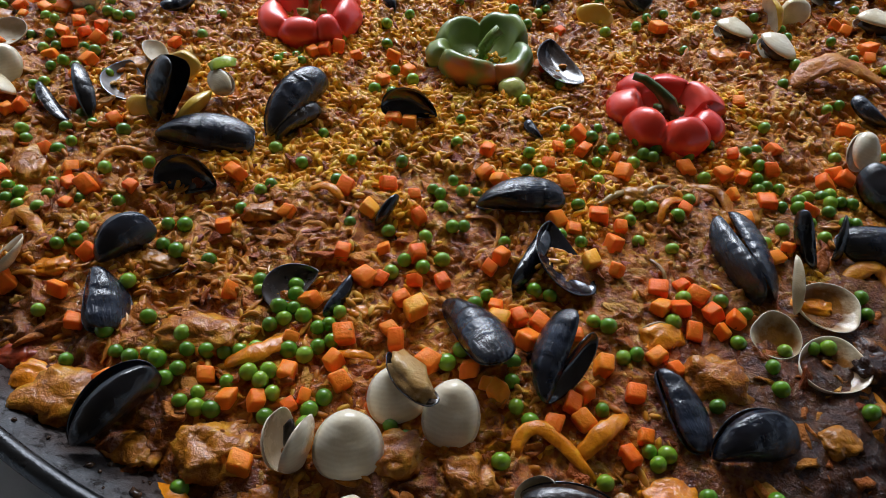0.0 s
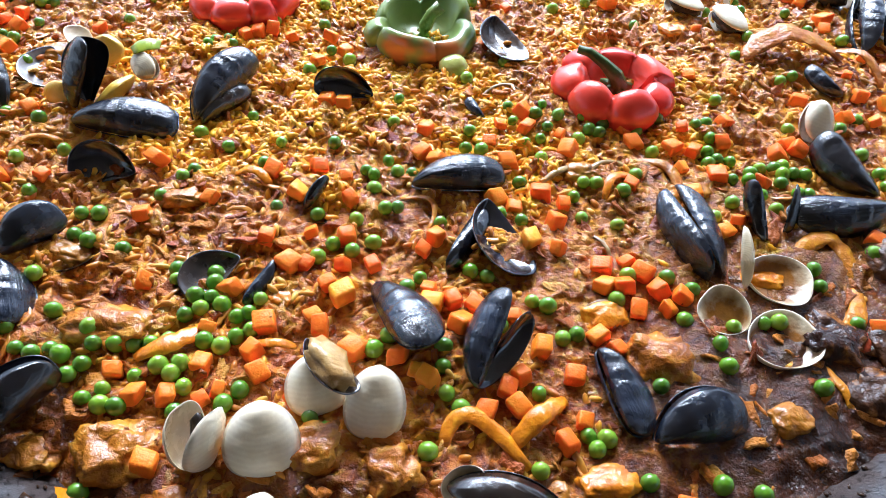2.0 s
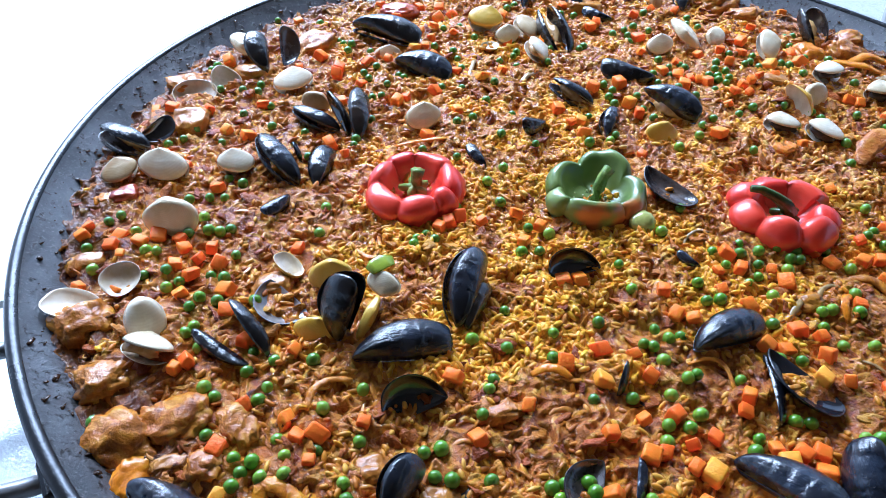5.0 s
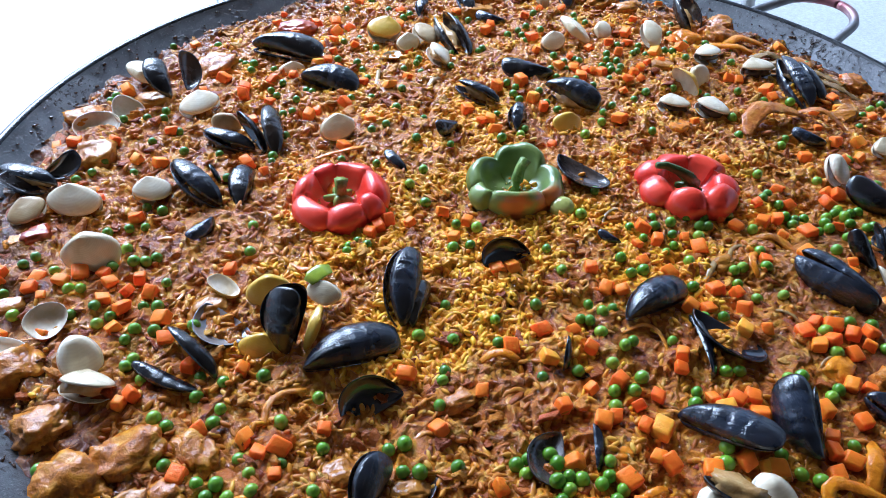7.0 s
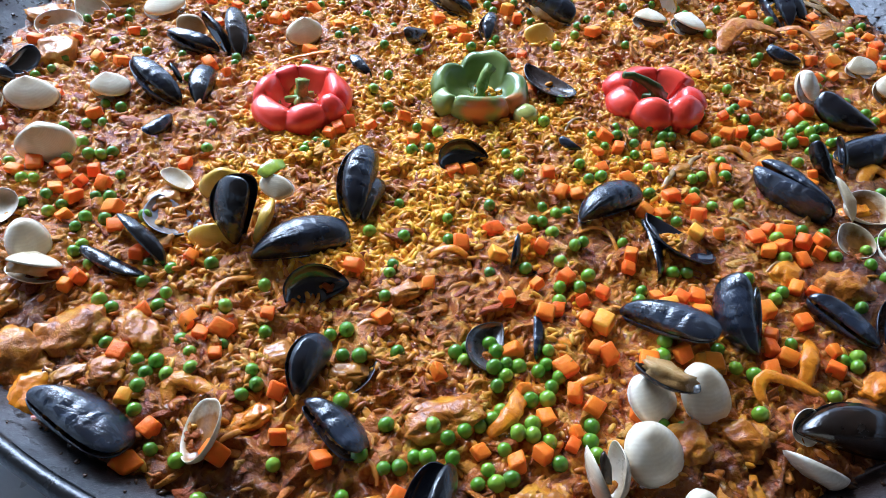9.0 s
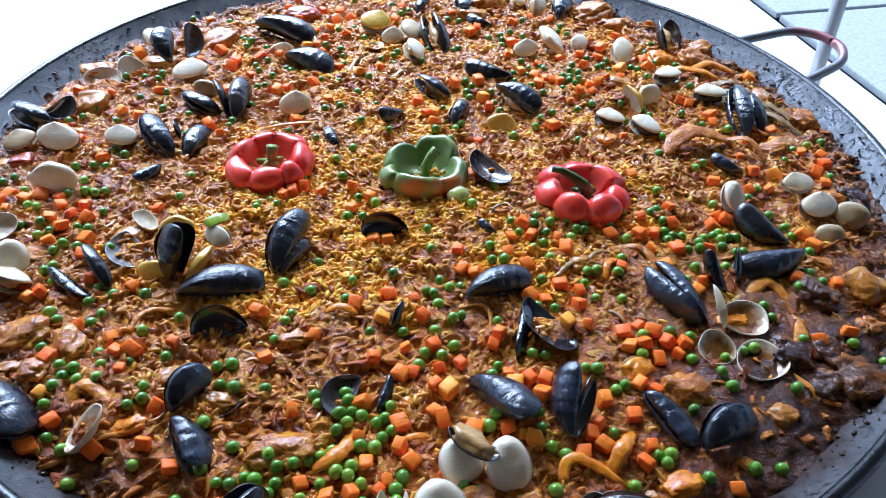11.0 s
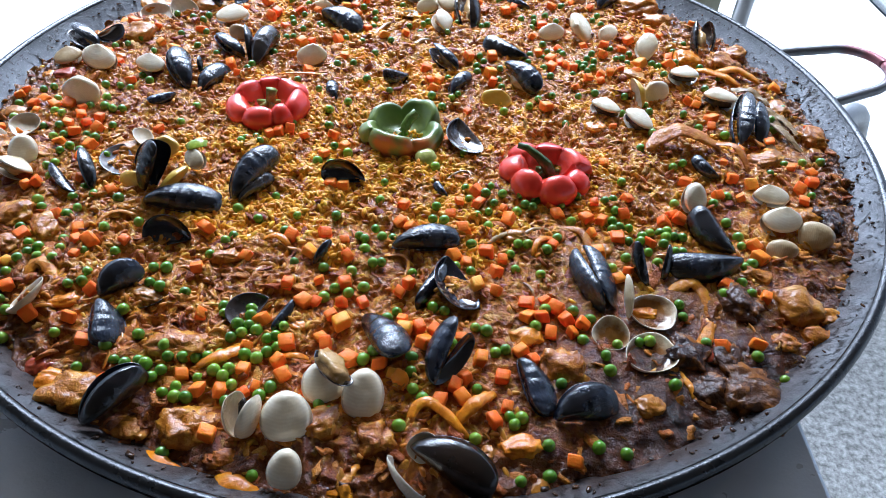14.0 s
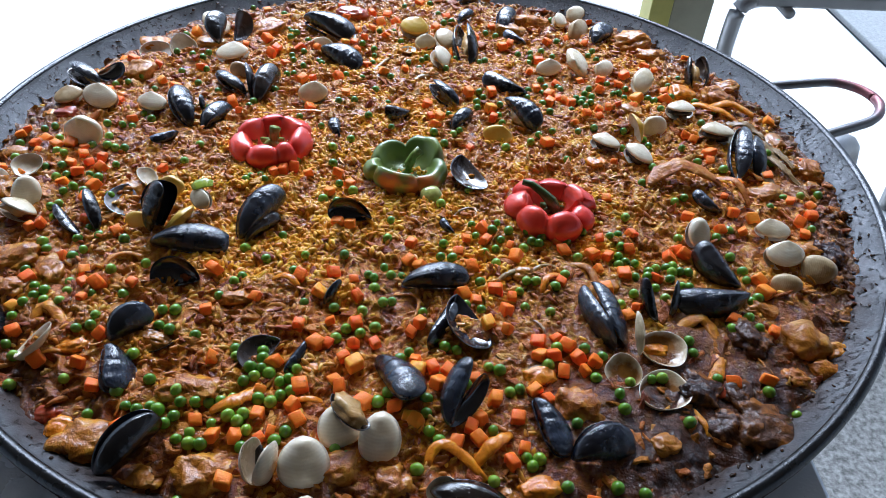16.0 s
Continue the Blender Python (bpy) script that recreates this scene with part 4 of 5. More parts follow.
# ---- bell pepper tops ----
def pepper(at, R, height, hole, lobes, mat, seed, turn, label, crease=1.0, cup=False):
    top = new("bell_pepper")
    top.matrix_basis = pose(*at, 0, 0, turn)
    rs = np.random.RandomState(seed)
    cuts = np.sort((np.arange(lobes) + 0.55 * (rs.rand(lobes) - 0.5)) * 2 * math.pi / lobes)
    tall = 0.80 + 0.32 * rs.rand(lobes) if not cup else 0.72 + 0.42 * rs.rand(lobes)
    out = 0.88 + 0.2 * rs.rand(lobes)
    if cup:
        prof = [(0.02, 0.24), (0.25, 0.25), (0.44, 0.31), (0.57, 0.50), (0.66, 0.78), (0.71, 0.92), (0.77, 1.0), (0.84, 1.0), (0.91, 0.91), (0.965, 0.74), (1.0, 0.48), (0.985, 0.22), (0.94, 0.0), (0.9, -0.15)]
    else:
        prof = [(hole * 0.3, 0.10), (hole * 0.6, 0.14), (hole * 0.86, 0.32), (hole, 0.58), (hole + 0.08 * (1 - hole), 0.82), (hole + 0.22 * (1 - hole), 0.96), (hole + 0.40 * (1 - hole), 1.0), (hole + 0.58 * (1 - hole), 0.95),
                (hole + 0.76 * (1 - hole), 0.83), (hole + 0.91 * (1 - hole), 0.64), (1.0, 0.42), (0.985, 0.2), (0.95, 0.02), (0.9, -0.15)]
    sides = 168
    V = []
    for r, z in prof:
        for k in range(sides):
            q = 2 * math.pi * k / sides
            i = int(np.searchsorted(cuts, q, "right") - 1) % lobes
            lo, hi = cuts[i], cuts[(i + 1) % lobes] + (2 * math.pi if (i + 1) % lobes <= i and cuts[(i + 1) % lobes] <= cuts[i] else 0)
            qq = q if q >= lo else q + 2 * math.pi
            w = (qq - lo) / max(hi - lo, 1e-6)
            dome = max(4 * w * (1 - w), 0) ** 0.5
            depth = (0.20 if r > 0.6 else 0.10 if cup else -0.22 if r > 0.5 * hole else 0.0) * crease
            rr = r * (1 - depth * (1 - dome) * (0.4 + 0.6 * r)) * (out[i] * dome + 1.0 * (1 - dome))
            zz = z * (1 - 0.34 * crease * (1 - dome)) * (tall[i] * dome + (1 - dome))
            dent = noise.noise(Vector((rr * math.cos(q) * 2.2, rr * math.sin(q) * 2.2, z * 1.5 + seed)))
            rr, zz = rr * (1 + 0.06 * dent * r), zz * (1 + 0.16 * dent)
            V.append((R * rr * math.cos(q), R * rr * math.sin(q), height * zz))
    F = [[i * sides + j, i * sides + (j + 1) % sides, (i + 1) * sides + (j + 1) % sides, (i + 1) * sides + j] for i in range(len(prof) - 1) for j in range(sides)]
    F.append(list(range(sides))[::-1])
    put("flesh", mesh_of("flesh", V, F, [mat]), top)
    return tagged(top, label, "pepper", "bell peppers on the paella")


def stalk(top, points, radii, mat, label, ribs=0.12):
    V, F = tube(points, radii, 14)
    V = V.reshape(len(points), 14, 3)
    mid = V.mean(1, keepdims=True)
    V = (mid + (V - mid) * (1 + ribs * np.cos(np.arange(14) * math.pi))[None, :, None]).reshape(-1, 3)
    return put("stem", mesh_of("stem", V, F, [mat]), top, label=label)


def calyx(top, R, z, mat, seed):
    rs = np.random.RandomState(seed)
    n = 40
    V, F = [(0, 0, z + 0.003)], []
    for k in range(n):
        q = 2 * math.pi * k / n
        r = R * (0.72 + 0.28 * math.cos(5 * q) + 0.1 * (rs.rand() - 0.5))
        V += [(r * math.cos(q), r * math.sin(q), z + 0.001), (r * 0.98 * math.cos(q), r * 0.98 * math.sin(q), z - 0.003)]
    for k in range(n):
        a, b = 1 + 2 * k, 1 + 2 * ((k + 1) % n)
        F += [[0, a, b], [a, a + 1, b + 1, b]]
    put("calyx", mesh_of("calyx", V, F, [mat]), top, label="ragged green calyx")


red = pepper((-0.152, 0.000, 0.000), 0.0450, 0.024, 0.48, 7, RED, 3, 20, "glossy red bell pepper top with a short green stem", 0.8)
calyx(red, 0.013, 0.009, STEM, 2)
stalk(red, [(0.002, 0, 0.008), (0.003, 0.001, 0.016), (0.005, 0.002, 0.023)], [0.0048, 0.0042, 0.0056], STEM, "short cut green stem")
red = pepper((0.125, -0.101, 0.000), 0.0435, 0.023, 0.45, 7, RED, 9, 5, "glossy red bell pepper top with a long dark stem", 0.85)
calyx(red, 0.012, 0.009, STEM_DARK, 5)
stalk(red, [(0.002, -0.002, 0.008), (-0.002, 0.0, 0.017), (-0.010, 0.006, 0.023), (-0.019, 0.013, 0.027), (-0.027, 0.016, 0.028)], [0.0062, 0.0050, 0.0036, 0.0030, 0.0026], STEM_DARK, "long dark green bent stem")
green = pepper((-0.013, -0.043, 0.000), 0.0425, 0.025, 0.75, 5, GREEN, 14, 10, "green bell pepper top with an orange patch and open seed hollow", 1.0, True)
stalk(green, [(0.0, -0.003, 0.003), (0.003, -0.001, 0.014), (0.008, 0.002, 0.022), (0.015, 0.004, 0.027)], [0.0062, 0.0048, 0.0040, 0.0046], STEM, "pale ribbed green core")
for k in range(26):
    q, r = k * 2.4, 0.008 + 0.011 * ((k * 7) % 11) / 11
    v = BALL1[0] * np.array([0.0019, 0.0015, 0.0007])
    put("seed", mesh_of("seed", v, BALL1[1], [SEED]), green, pose(r * math.cos(q), r * math.sin(q), 0.0052 + 0.0005 * (k % 3), k * 23, k * 41, k * 67))

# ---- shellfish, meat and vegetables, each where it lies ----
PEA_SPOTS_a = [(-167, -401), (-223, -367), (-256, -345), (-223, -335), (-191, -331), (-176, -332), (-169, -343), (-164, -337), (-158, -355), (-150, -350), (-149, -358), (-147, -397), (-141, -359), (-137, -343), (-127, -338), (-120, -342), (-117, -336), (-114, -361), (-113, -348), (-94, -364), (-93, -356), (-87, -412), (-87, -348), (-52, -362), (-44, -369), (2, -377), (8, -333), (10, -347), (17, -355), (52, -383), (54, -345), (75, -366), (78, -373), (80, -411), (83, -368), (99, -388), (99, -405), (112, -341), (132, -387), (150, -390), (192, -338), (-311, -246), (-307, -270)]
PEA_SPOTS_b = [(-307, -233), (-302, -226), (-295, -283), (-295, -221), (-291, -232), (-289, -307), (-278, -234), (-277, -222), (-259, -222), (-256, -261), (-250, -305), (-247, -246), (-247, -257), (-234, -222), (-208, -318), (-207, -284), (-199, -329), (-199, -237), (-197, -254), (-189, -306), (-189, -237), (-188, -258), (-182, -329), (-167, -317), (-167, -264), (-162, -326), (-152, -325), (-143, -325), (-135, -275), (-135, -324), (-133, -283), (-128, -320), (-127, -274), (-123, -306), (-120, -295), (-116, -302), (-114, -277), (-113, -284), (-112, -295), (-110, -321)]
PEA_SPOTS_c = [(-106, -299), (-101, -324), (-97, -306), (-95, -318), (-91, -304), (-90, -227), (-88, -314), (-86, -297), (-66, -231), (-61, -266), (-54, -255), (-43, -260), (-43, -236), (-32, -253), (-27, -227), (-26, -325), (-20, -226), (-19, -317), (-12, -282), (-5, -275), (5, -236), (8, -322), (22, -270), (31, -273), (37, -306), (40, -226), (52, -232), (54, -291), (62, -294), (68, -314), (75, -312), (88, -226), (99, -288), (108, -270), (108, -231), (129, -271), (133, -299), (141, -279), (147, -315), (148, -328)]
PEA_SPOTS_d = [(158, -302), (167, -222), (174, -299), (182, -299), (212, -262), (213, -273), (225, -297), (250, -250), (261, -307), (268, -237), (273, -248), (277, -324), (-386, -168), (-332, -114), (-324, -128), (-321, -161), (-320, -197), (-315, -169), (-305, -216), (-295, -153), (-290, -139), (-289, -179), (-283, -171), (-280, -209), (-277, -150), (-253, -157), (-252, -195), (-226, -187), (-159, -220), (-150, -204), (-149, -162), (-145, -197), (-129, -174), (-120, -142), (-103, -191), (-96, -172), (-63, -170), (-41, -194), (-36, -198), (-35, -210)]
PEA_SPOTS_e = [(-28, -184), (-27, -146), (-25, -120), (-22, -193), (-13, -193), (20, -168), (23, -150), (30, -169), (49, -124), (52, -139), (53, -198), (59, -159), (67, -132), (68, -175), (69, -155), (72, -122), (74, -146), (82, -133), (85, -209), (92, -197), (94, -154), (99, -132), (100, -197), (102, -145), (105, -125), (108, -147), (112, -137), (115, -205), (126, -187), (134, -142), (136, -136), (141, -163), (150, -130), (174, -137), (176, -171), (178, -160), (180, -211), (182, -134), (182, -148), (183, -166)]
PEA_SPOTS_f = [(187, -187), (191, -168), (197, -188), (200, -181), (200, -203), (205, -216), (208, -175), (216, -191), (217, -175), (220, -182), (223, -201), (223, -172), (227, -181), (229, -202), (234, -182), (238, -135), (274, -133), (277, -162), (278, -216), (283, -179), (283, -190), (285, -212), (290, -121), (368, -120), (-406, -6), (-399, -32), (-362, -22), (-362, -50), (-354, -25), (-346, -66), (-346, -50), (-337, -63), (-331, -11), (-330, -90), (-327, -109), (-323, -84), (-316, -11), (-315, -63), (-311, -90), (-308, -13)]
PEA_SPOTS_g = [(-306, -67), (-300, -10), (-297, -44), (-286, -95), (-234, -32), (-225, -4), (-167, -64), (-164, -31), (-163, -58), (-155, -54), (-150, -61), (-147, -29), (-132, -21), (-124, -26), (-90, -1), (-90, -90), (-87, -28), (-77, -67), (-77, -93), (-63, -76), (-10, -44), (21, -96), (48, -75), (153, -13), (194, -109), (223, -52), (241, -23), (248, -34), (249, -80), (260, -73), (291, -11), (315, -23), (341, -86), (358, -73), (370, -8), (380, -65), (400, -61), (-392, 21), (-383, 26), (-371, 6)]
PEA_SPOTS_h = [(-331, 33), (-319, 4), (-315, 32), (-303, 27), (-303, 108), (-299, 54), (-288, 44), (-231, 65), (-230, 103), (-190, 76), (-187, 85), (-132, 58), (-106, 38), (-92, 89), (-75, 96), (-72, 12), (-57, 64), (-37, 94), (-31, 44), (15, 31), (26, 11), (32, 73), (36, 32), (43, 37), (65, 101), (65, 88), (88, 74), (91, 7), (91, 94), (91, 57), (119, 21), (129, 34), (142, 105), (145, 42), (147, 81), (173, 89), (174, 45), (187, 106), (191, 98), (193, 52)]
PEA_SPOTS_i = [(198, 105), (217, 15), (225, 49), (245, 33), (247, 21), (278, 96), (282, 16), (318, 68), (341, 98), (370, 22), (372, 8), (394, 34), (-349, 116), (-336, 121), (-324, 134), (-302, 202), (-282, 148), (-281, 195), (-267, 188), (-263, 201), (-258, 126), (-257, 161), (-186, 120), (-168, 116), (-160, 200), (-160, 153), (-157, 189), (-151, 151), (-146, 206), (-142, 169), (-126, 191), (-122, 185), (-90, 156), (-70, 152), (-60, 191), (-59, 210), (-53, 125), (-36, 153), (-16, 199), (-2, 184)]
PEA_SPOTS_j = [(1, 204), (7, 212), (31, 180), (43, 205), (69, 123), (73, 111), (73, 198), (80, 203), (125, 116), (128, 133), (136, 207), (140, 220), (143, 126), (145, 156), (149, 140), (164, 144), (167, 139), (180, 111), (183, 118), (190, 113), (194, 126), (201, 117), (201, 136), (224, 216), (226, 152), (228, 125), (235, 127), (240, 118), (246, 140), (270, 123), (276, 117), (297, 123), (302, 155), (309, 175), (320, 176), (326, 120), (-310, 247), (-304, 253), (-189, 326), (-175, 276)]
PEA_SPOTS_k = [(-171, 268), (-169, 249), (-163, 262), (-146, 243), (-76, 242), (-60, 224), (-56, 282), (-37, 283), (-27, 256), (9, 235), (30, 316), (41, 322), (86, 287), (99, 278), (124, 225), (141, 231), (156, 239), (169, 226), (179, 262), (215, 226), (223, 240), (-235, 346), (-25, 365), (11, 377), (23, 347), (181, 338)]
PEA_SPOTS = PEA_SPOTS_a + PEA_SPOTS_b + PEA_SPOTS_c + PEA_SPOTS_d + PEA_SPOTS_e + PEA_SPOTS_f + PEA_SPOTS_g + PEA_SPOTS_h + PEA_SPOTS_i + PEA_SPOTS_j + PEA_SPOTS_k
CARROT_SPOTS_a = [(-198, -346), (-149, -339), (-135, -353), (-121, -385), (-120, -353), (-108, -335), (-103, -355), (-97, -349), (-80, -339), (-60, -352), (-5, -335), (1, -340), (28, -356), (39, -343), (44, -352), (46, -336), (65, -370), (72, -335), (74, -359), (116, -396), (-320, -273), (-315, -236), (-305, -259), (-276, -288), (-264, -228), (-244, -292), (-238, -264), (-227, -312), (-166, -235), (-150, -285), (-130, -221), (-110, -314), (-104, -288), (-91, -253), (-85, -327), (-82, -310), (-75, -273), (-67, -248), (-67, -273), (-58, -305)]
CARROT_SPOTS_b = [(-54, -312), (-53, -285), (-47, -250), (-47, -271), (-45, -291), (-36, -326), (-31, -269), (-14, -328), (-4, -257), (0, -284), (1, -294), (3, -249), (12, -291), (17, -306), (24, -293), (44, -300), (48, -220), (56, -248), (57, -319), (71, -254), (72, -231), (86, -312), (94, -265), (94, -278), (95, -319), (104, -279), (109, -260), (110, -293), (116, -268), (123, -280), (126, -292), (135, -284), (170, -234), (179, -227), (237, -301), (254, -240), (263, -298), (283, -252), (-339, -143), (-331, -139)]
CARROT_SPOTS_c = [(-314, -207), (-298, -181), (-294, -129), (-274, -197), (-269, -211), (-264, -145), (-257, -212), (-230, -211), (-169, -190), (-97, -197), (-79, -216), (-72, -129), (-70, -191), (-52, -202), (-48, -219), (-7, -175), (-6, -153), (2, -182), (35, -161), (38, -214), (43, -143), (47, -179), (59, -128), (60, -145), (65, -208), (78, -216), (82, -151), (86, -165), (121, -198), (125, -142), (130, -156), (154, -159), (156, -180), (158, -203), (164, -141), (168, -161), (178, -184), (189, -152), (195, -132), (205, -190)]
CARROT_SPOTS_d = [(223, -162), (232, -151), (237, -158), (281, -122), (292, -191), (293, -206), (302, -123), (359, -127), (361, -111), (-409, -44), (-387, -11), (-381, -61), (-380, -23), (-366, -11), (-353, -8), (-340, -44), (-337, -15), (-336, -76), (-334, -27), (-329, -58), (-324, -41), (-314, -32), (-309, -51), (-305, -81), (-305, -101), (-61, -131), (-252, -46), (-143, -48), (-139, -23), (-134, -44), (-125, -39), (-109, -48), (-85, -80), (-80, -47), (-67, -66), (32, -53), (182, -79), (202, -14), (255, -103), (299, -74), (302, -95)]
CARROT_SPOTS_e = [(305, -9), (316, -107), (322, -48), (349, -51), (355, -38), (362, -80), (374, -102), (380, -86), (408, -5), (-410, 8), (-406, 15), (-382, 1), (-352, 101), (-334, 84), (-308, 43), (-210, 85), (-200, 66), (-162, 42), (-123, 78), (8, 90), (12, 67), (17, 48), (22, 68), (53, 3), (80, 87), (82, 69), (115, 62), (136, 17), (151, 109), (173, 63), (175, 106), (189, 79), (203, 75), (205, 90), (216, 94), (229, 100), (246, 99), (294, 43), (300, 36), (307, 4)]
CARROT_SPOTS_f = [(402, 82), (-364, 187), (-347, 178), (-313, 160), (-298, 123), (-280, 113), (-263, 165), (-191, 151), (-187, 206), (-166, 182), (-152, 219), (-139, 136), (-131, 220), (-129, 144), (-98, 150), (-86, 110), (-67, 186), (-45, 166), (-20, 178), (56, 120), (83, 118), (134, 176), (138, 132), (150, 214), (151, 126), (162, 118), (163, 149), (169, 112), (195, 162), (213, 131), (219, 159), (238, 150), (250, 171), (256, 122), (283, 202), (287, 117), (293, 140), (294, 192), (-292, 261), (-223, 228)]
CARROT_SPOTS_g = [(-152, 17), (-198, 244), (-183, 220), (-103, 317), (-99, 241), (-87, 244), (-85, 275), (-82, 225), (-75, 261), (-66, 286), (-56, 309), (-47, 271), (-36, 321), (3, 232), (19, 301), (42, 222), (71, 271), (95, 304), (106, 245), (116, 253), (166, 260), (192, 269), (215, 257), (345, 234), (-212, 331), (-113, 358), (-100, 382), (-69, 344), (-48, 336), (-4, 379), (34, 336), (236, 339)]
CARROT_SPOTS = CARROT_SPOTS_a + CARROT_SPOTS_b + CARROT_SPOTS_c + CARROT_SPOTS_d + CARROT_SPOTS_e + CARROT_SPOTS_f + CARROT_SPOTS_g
mussel((-0.013, -0.208, 0.008, 20, -2, 11), 0.057, 1.00, 8, 1, "blue")
mussel_shell((0.031, -0.222, 0.012, 160, 6, -70), 0.056, 1.30, "black", "in")
mussel_shell((0.029, -0.222, 0.006, -80, 2, -112), 0.054, 0.9, "black", "out")
mussel((-0.029, -0.286, 0.004, -8, -21, -58), 0.061, 1.10, 2, -1, "blue")
mussel_shell((0.024, -0.347, 0.009, -50, -18, 77), 0.052, 1.20, "blue", "out")
mussel_shell((0.025, -0.347, 0.009, -120, -13, 54), 0.046, 0.80, "black", "in")
mussel((0.084, -0.323, 0.010, -25, 5, -68), 0.047, 1.30, 6, -1, "blue")
mussel((0.104, -0.367, 0.005, 35, -6, 16), 0.046, 1.35, 14, 1, "blue")
mussel((0.011, -0.393, 0.010, 35, 6, -26), 0.059, 1.10, 12, 1, "brown")
mussel((-0.203, -0.381, 0.006, 55, -10, 49), 0.050, 1.05, 32, 1, "black")
mussel((-0.230, -0.272, 0.006, 50, -12, 46), 0.038, 1.45, 10, 1, "blue")
mussel_shell((-0.209, -0.279, 0.002, 180, 0, 39), 0.037, 1.00, "brown", "in")
mussel((-0.226, -0.281, 0.010, -28, 4, -62), 0.043, 1.40, 18, -1, "blue")
mussel((-0.360, -0.222, 0.010, -30, 3, -48), 0.066, 1.15, 7, -1, "blue")
mussel((-0.229, -0.162, 0.008, 20, 0, 1), 0.066, 1.00, 10, 1, "blue")
mussel_shell((-0.177, -0.205, 0.008, 130, 0, 177), 0.041, 1.50, "black", "in")
mussel_shell((-0.188, -0.150, 0.010, 10, 0, -18), 0.026, 1.00, "blue", "out")
mussel((-0.158, -0.149, 0.002, 40, -18, 59), 0.063, 1.00, 15, 1, "blue")
mussel_shell((-0.151, -0.154, 0.004, 30, -8, 55), 0.042, 1.00, "brown", "out")
mussel((-0.233, -0.140, 0.002, 0, -62, 62), 0.046, 1.50, 42, -1, "black")
mussel_shell((-0.276, -0.079, 0.008, 165, 8, -70), 0.043, 1.75, "pearl", "in")
mussel_shell((-0.282, -0.145, 0.003, 65, -18, 114), 0.049, 0.80, "black", "out")
mussel_shell((-0.293, -0.149, 0.003, -60, -7, 137), 0.048, 0.55, "black", "out")
mussel_shell((-0.042, -0.124, 0.010, 125, -9, 175), 0.040, 1.25, "black", "in")
mussel_shell((-0.043, -0.139, 0.002, 180, 0, -179), 0.040, 1.00, "brown", "in")
mussel_shell((-0.075, -0.227, 0.003, 85, -27, 52), 0.024, 1.00, "black", "out")
mussel_shell((-0.060, -0.236, 0.002, -180, 0, 163), 0.028, 1.00, "brown", "in")
mussel_shell((-0.083, -0.273, 0.010, -70, 16, -114), 0.029, 1.00, "blue", "out")
mussel_shell((-0.103, -0.268, 0.007, 165, 3, -133), 0.035, 1.60, "brown", "in")
mussel((0.141, -0.208, 0.012, -70, 5, -76), 0.064, 1.35, 24, 1, "blue")
mussel_shell((0.194, -0.239, 0.002, -80, -41, 113), 0.037, 0.90, "black", "out")
mussel_shell((0.204, -0.234, 0.002, 80, -39, 70), 0.032, 0.90, "black", "out")
mussel((0.274, -0.216, 0.010, -20, 2, -173), 0.064, 1.00, 20, -1, "blue")
mussel((0.274, -0.200, 0.004, -40, -11, 123), 0.053, 1.10, 10, -1, "black")
mussel((0.325, -0.038, 0.003, 35, -12, 70), 0.079, 0.58, 10, 1, "blue")
mussel_shell((0.344, -0.037, 0.002, 60, -13, 72), 0.062, 1.00, "blue", "out")
mussel((0.289, -0.096, 0.004, -20, -11, 128), 0.033, 1.00, 5, -1, "blue")
mussel_shell((0.041, -0.025, 0.015, 170, 6, -72), 0.054, 1.35, "blue", "in")
mussel_shell((0.033, -0.136, 0.003, -20, -14, 129), 0.020, 1.00, "blue", "out")
mussel((0.034, 0.040, 0.003, 30, -14, 53), 0.037, 1.00, 20, 1, "blue")
mussel((0.098, 0.094, 0.010, 20, 5, -54), 0.060, 1.00, 40, 1, "blue")
mussel_shell((0.126, 0.123, 0.003, -30, -11, 157), 0.058, 1.10, "black", "out")
mussel((0.041, 0.089, 0.003, 30, -11, 123), 0.049, 1.00, 25, 1, "blue")
mussel_shell((-0.011, 0.075, 0.003, -55, -16, -151), 0.033, 1.30, "brown", "out")
mussel_shell((-0.086, 0.018, 0.003, 20, -13, 102), 0.031, 1.10, "blue", "out")
mussel((-0.156, 0.293, 0.012, 10, 3, -30), 0.079, 1.00, 20, 1, "black")
mussel((-0.125, 0.212, 0.010, 25, 5, -35), 0.062, 1.20, 5, 1, "blue")
mussel((0.056, 0.196, 0.002, 70, -14, 90), 0.073, 1.00, 25, 1, "brown")
mussel((0.050, 0.314, 0.005, 30, -12, 54), 0.034, 1.00, 8, 1, "blue")
mussel((0.053, 0.383, 0.005, 30, -9, 22), 0.031, 1.00, 8, 1, "blue")
mussel((0.108, 0.290, 0.004, 30, -10, 72), 0.059, 1.00, 8, 1, "blue")
mussel_shell((0.138, 0.256, 0.004, -30, -9, 139), 0.038, 1.00, "blue", "out")
mussel((0.227, 0.262, 0.004, 30, -11, 54), 0.051, 1.20, 8, 1, "blue")
mussel((0.338, 0.151, 0.002, 90, -22, 83), 0.053, 1.00, 45, 1, "brown")
mussel((-0.200, 0.102, 0.003, 30, -10, 134), 0.052, 1.00, 8, 1, "blue")
mussel_shell((-0.193, 0.095, 0.003, 85, -19, 103), 0.053, 1.00, "black", "out")
mussel_shell((-0.186, 0.086, 0.003, 60, -11, 76), 0.066, 1.00, "brown", "out")
mussel((-0.245, 0.032, 0.003, 40, -14, 110), 0.063, 1.10, 8, 1, "blue")
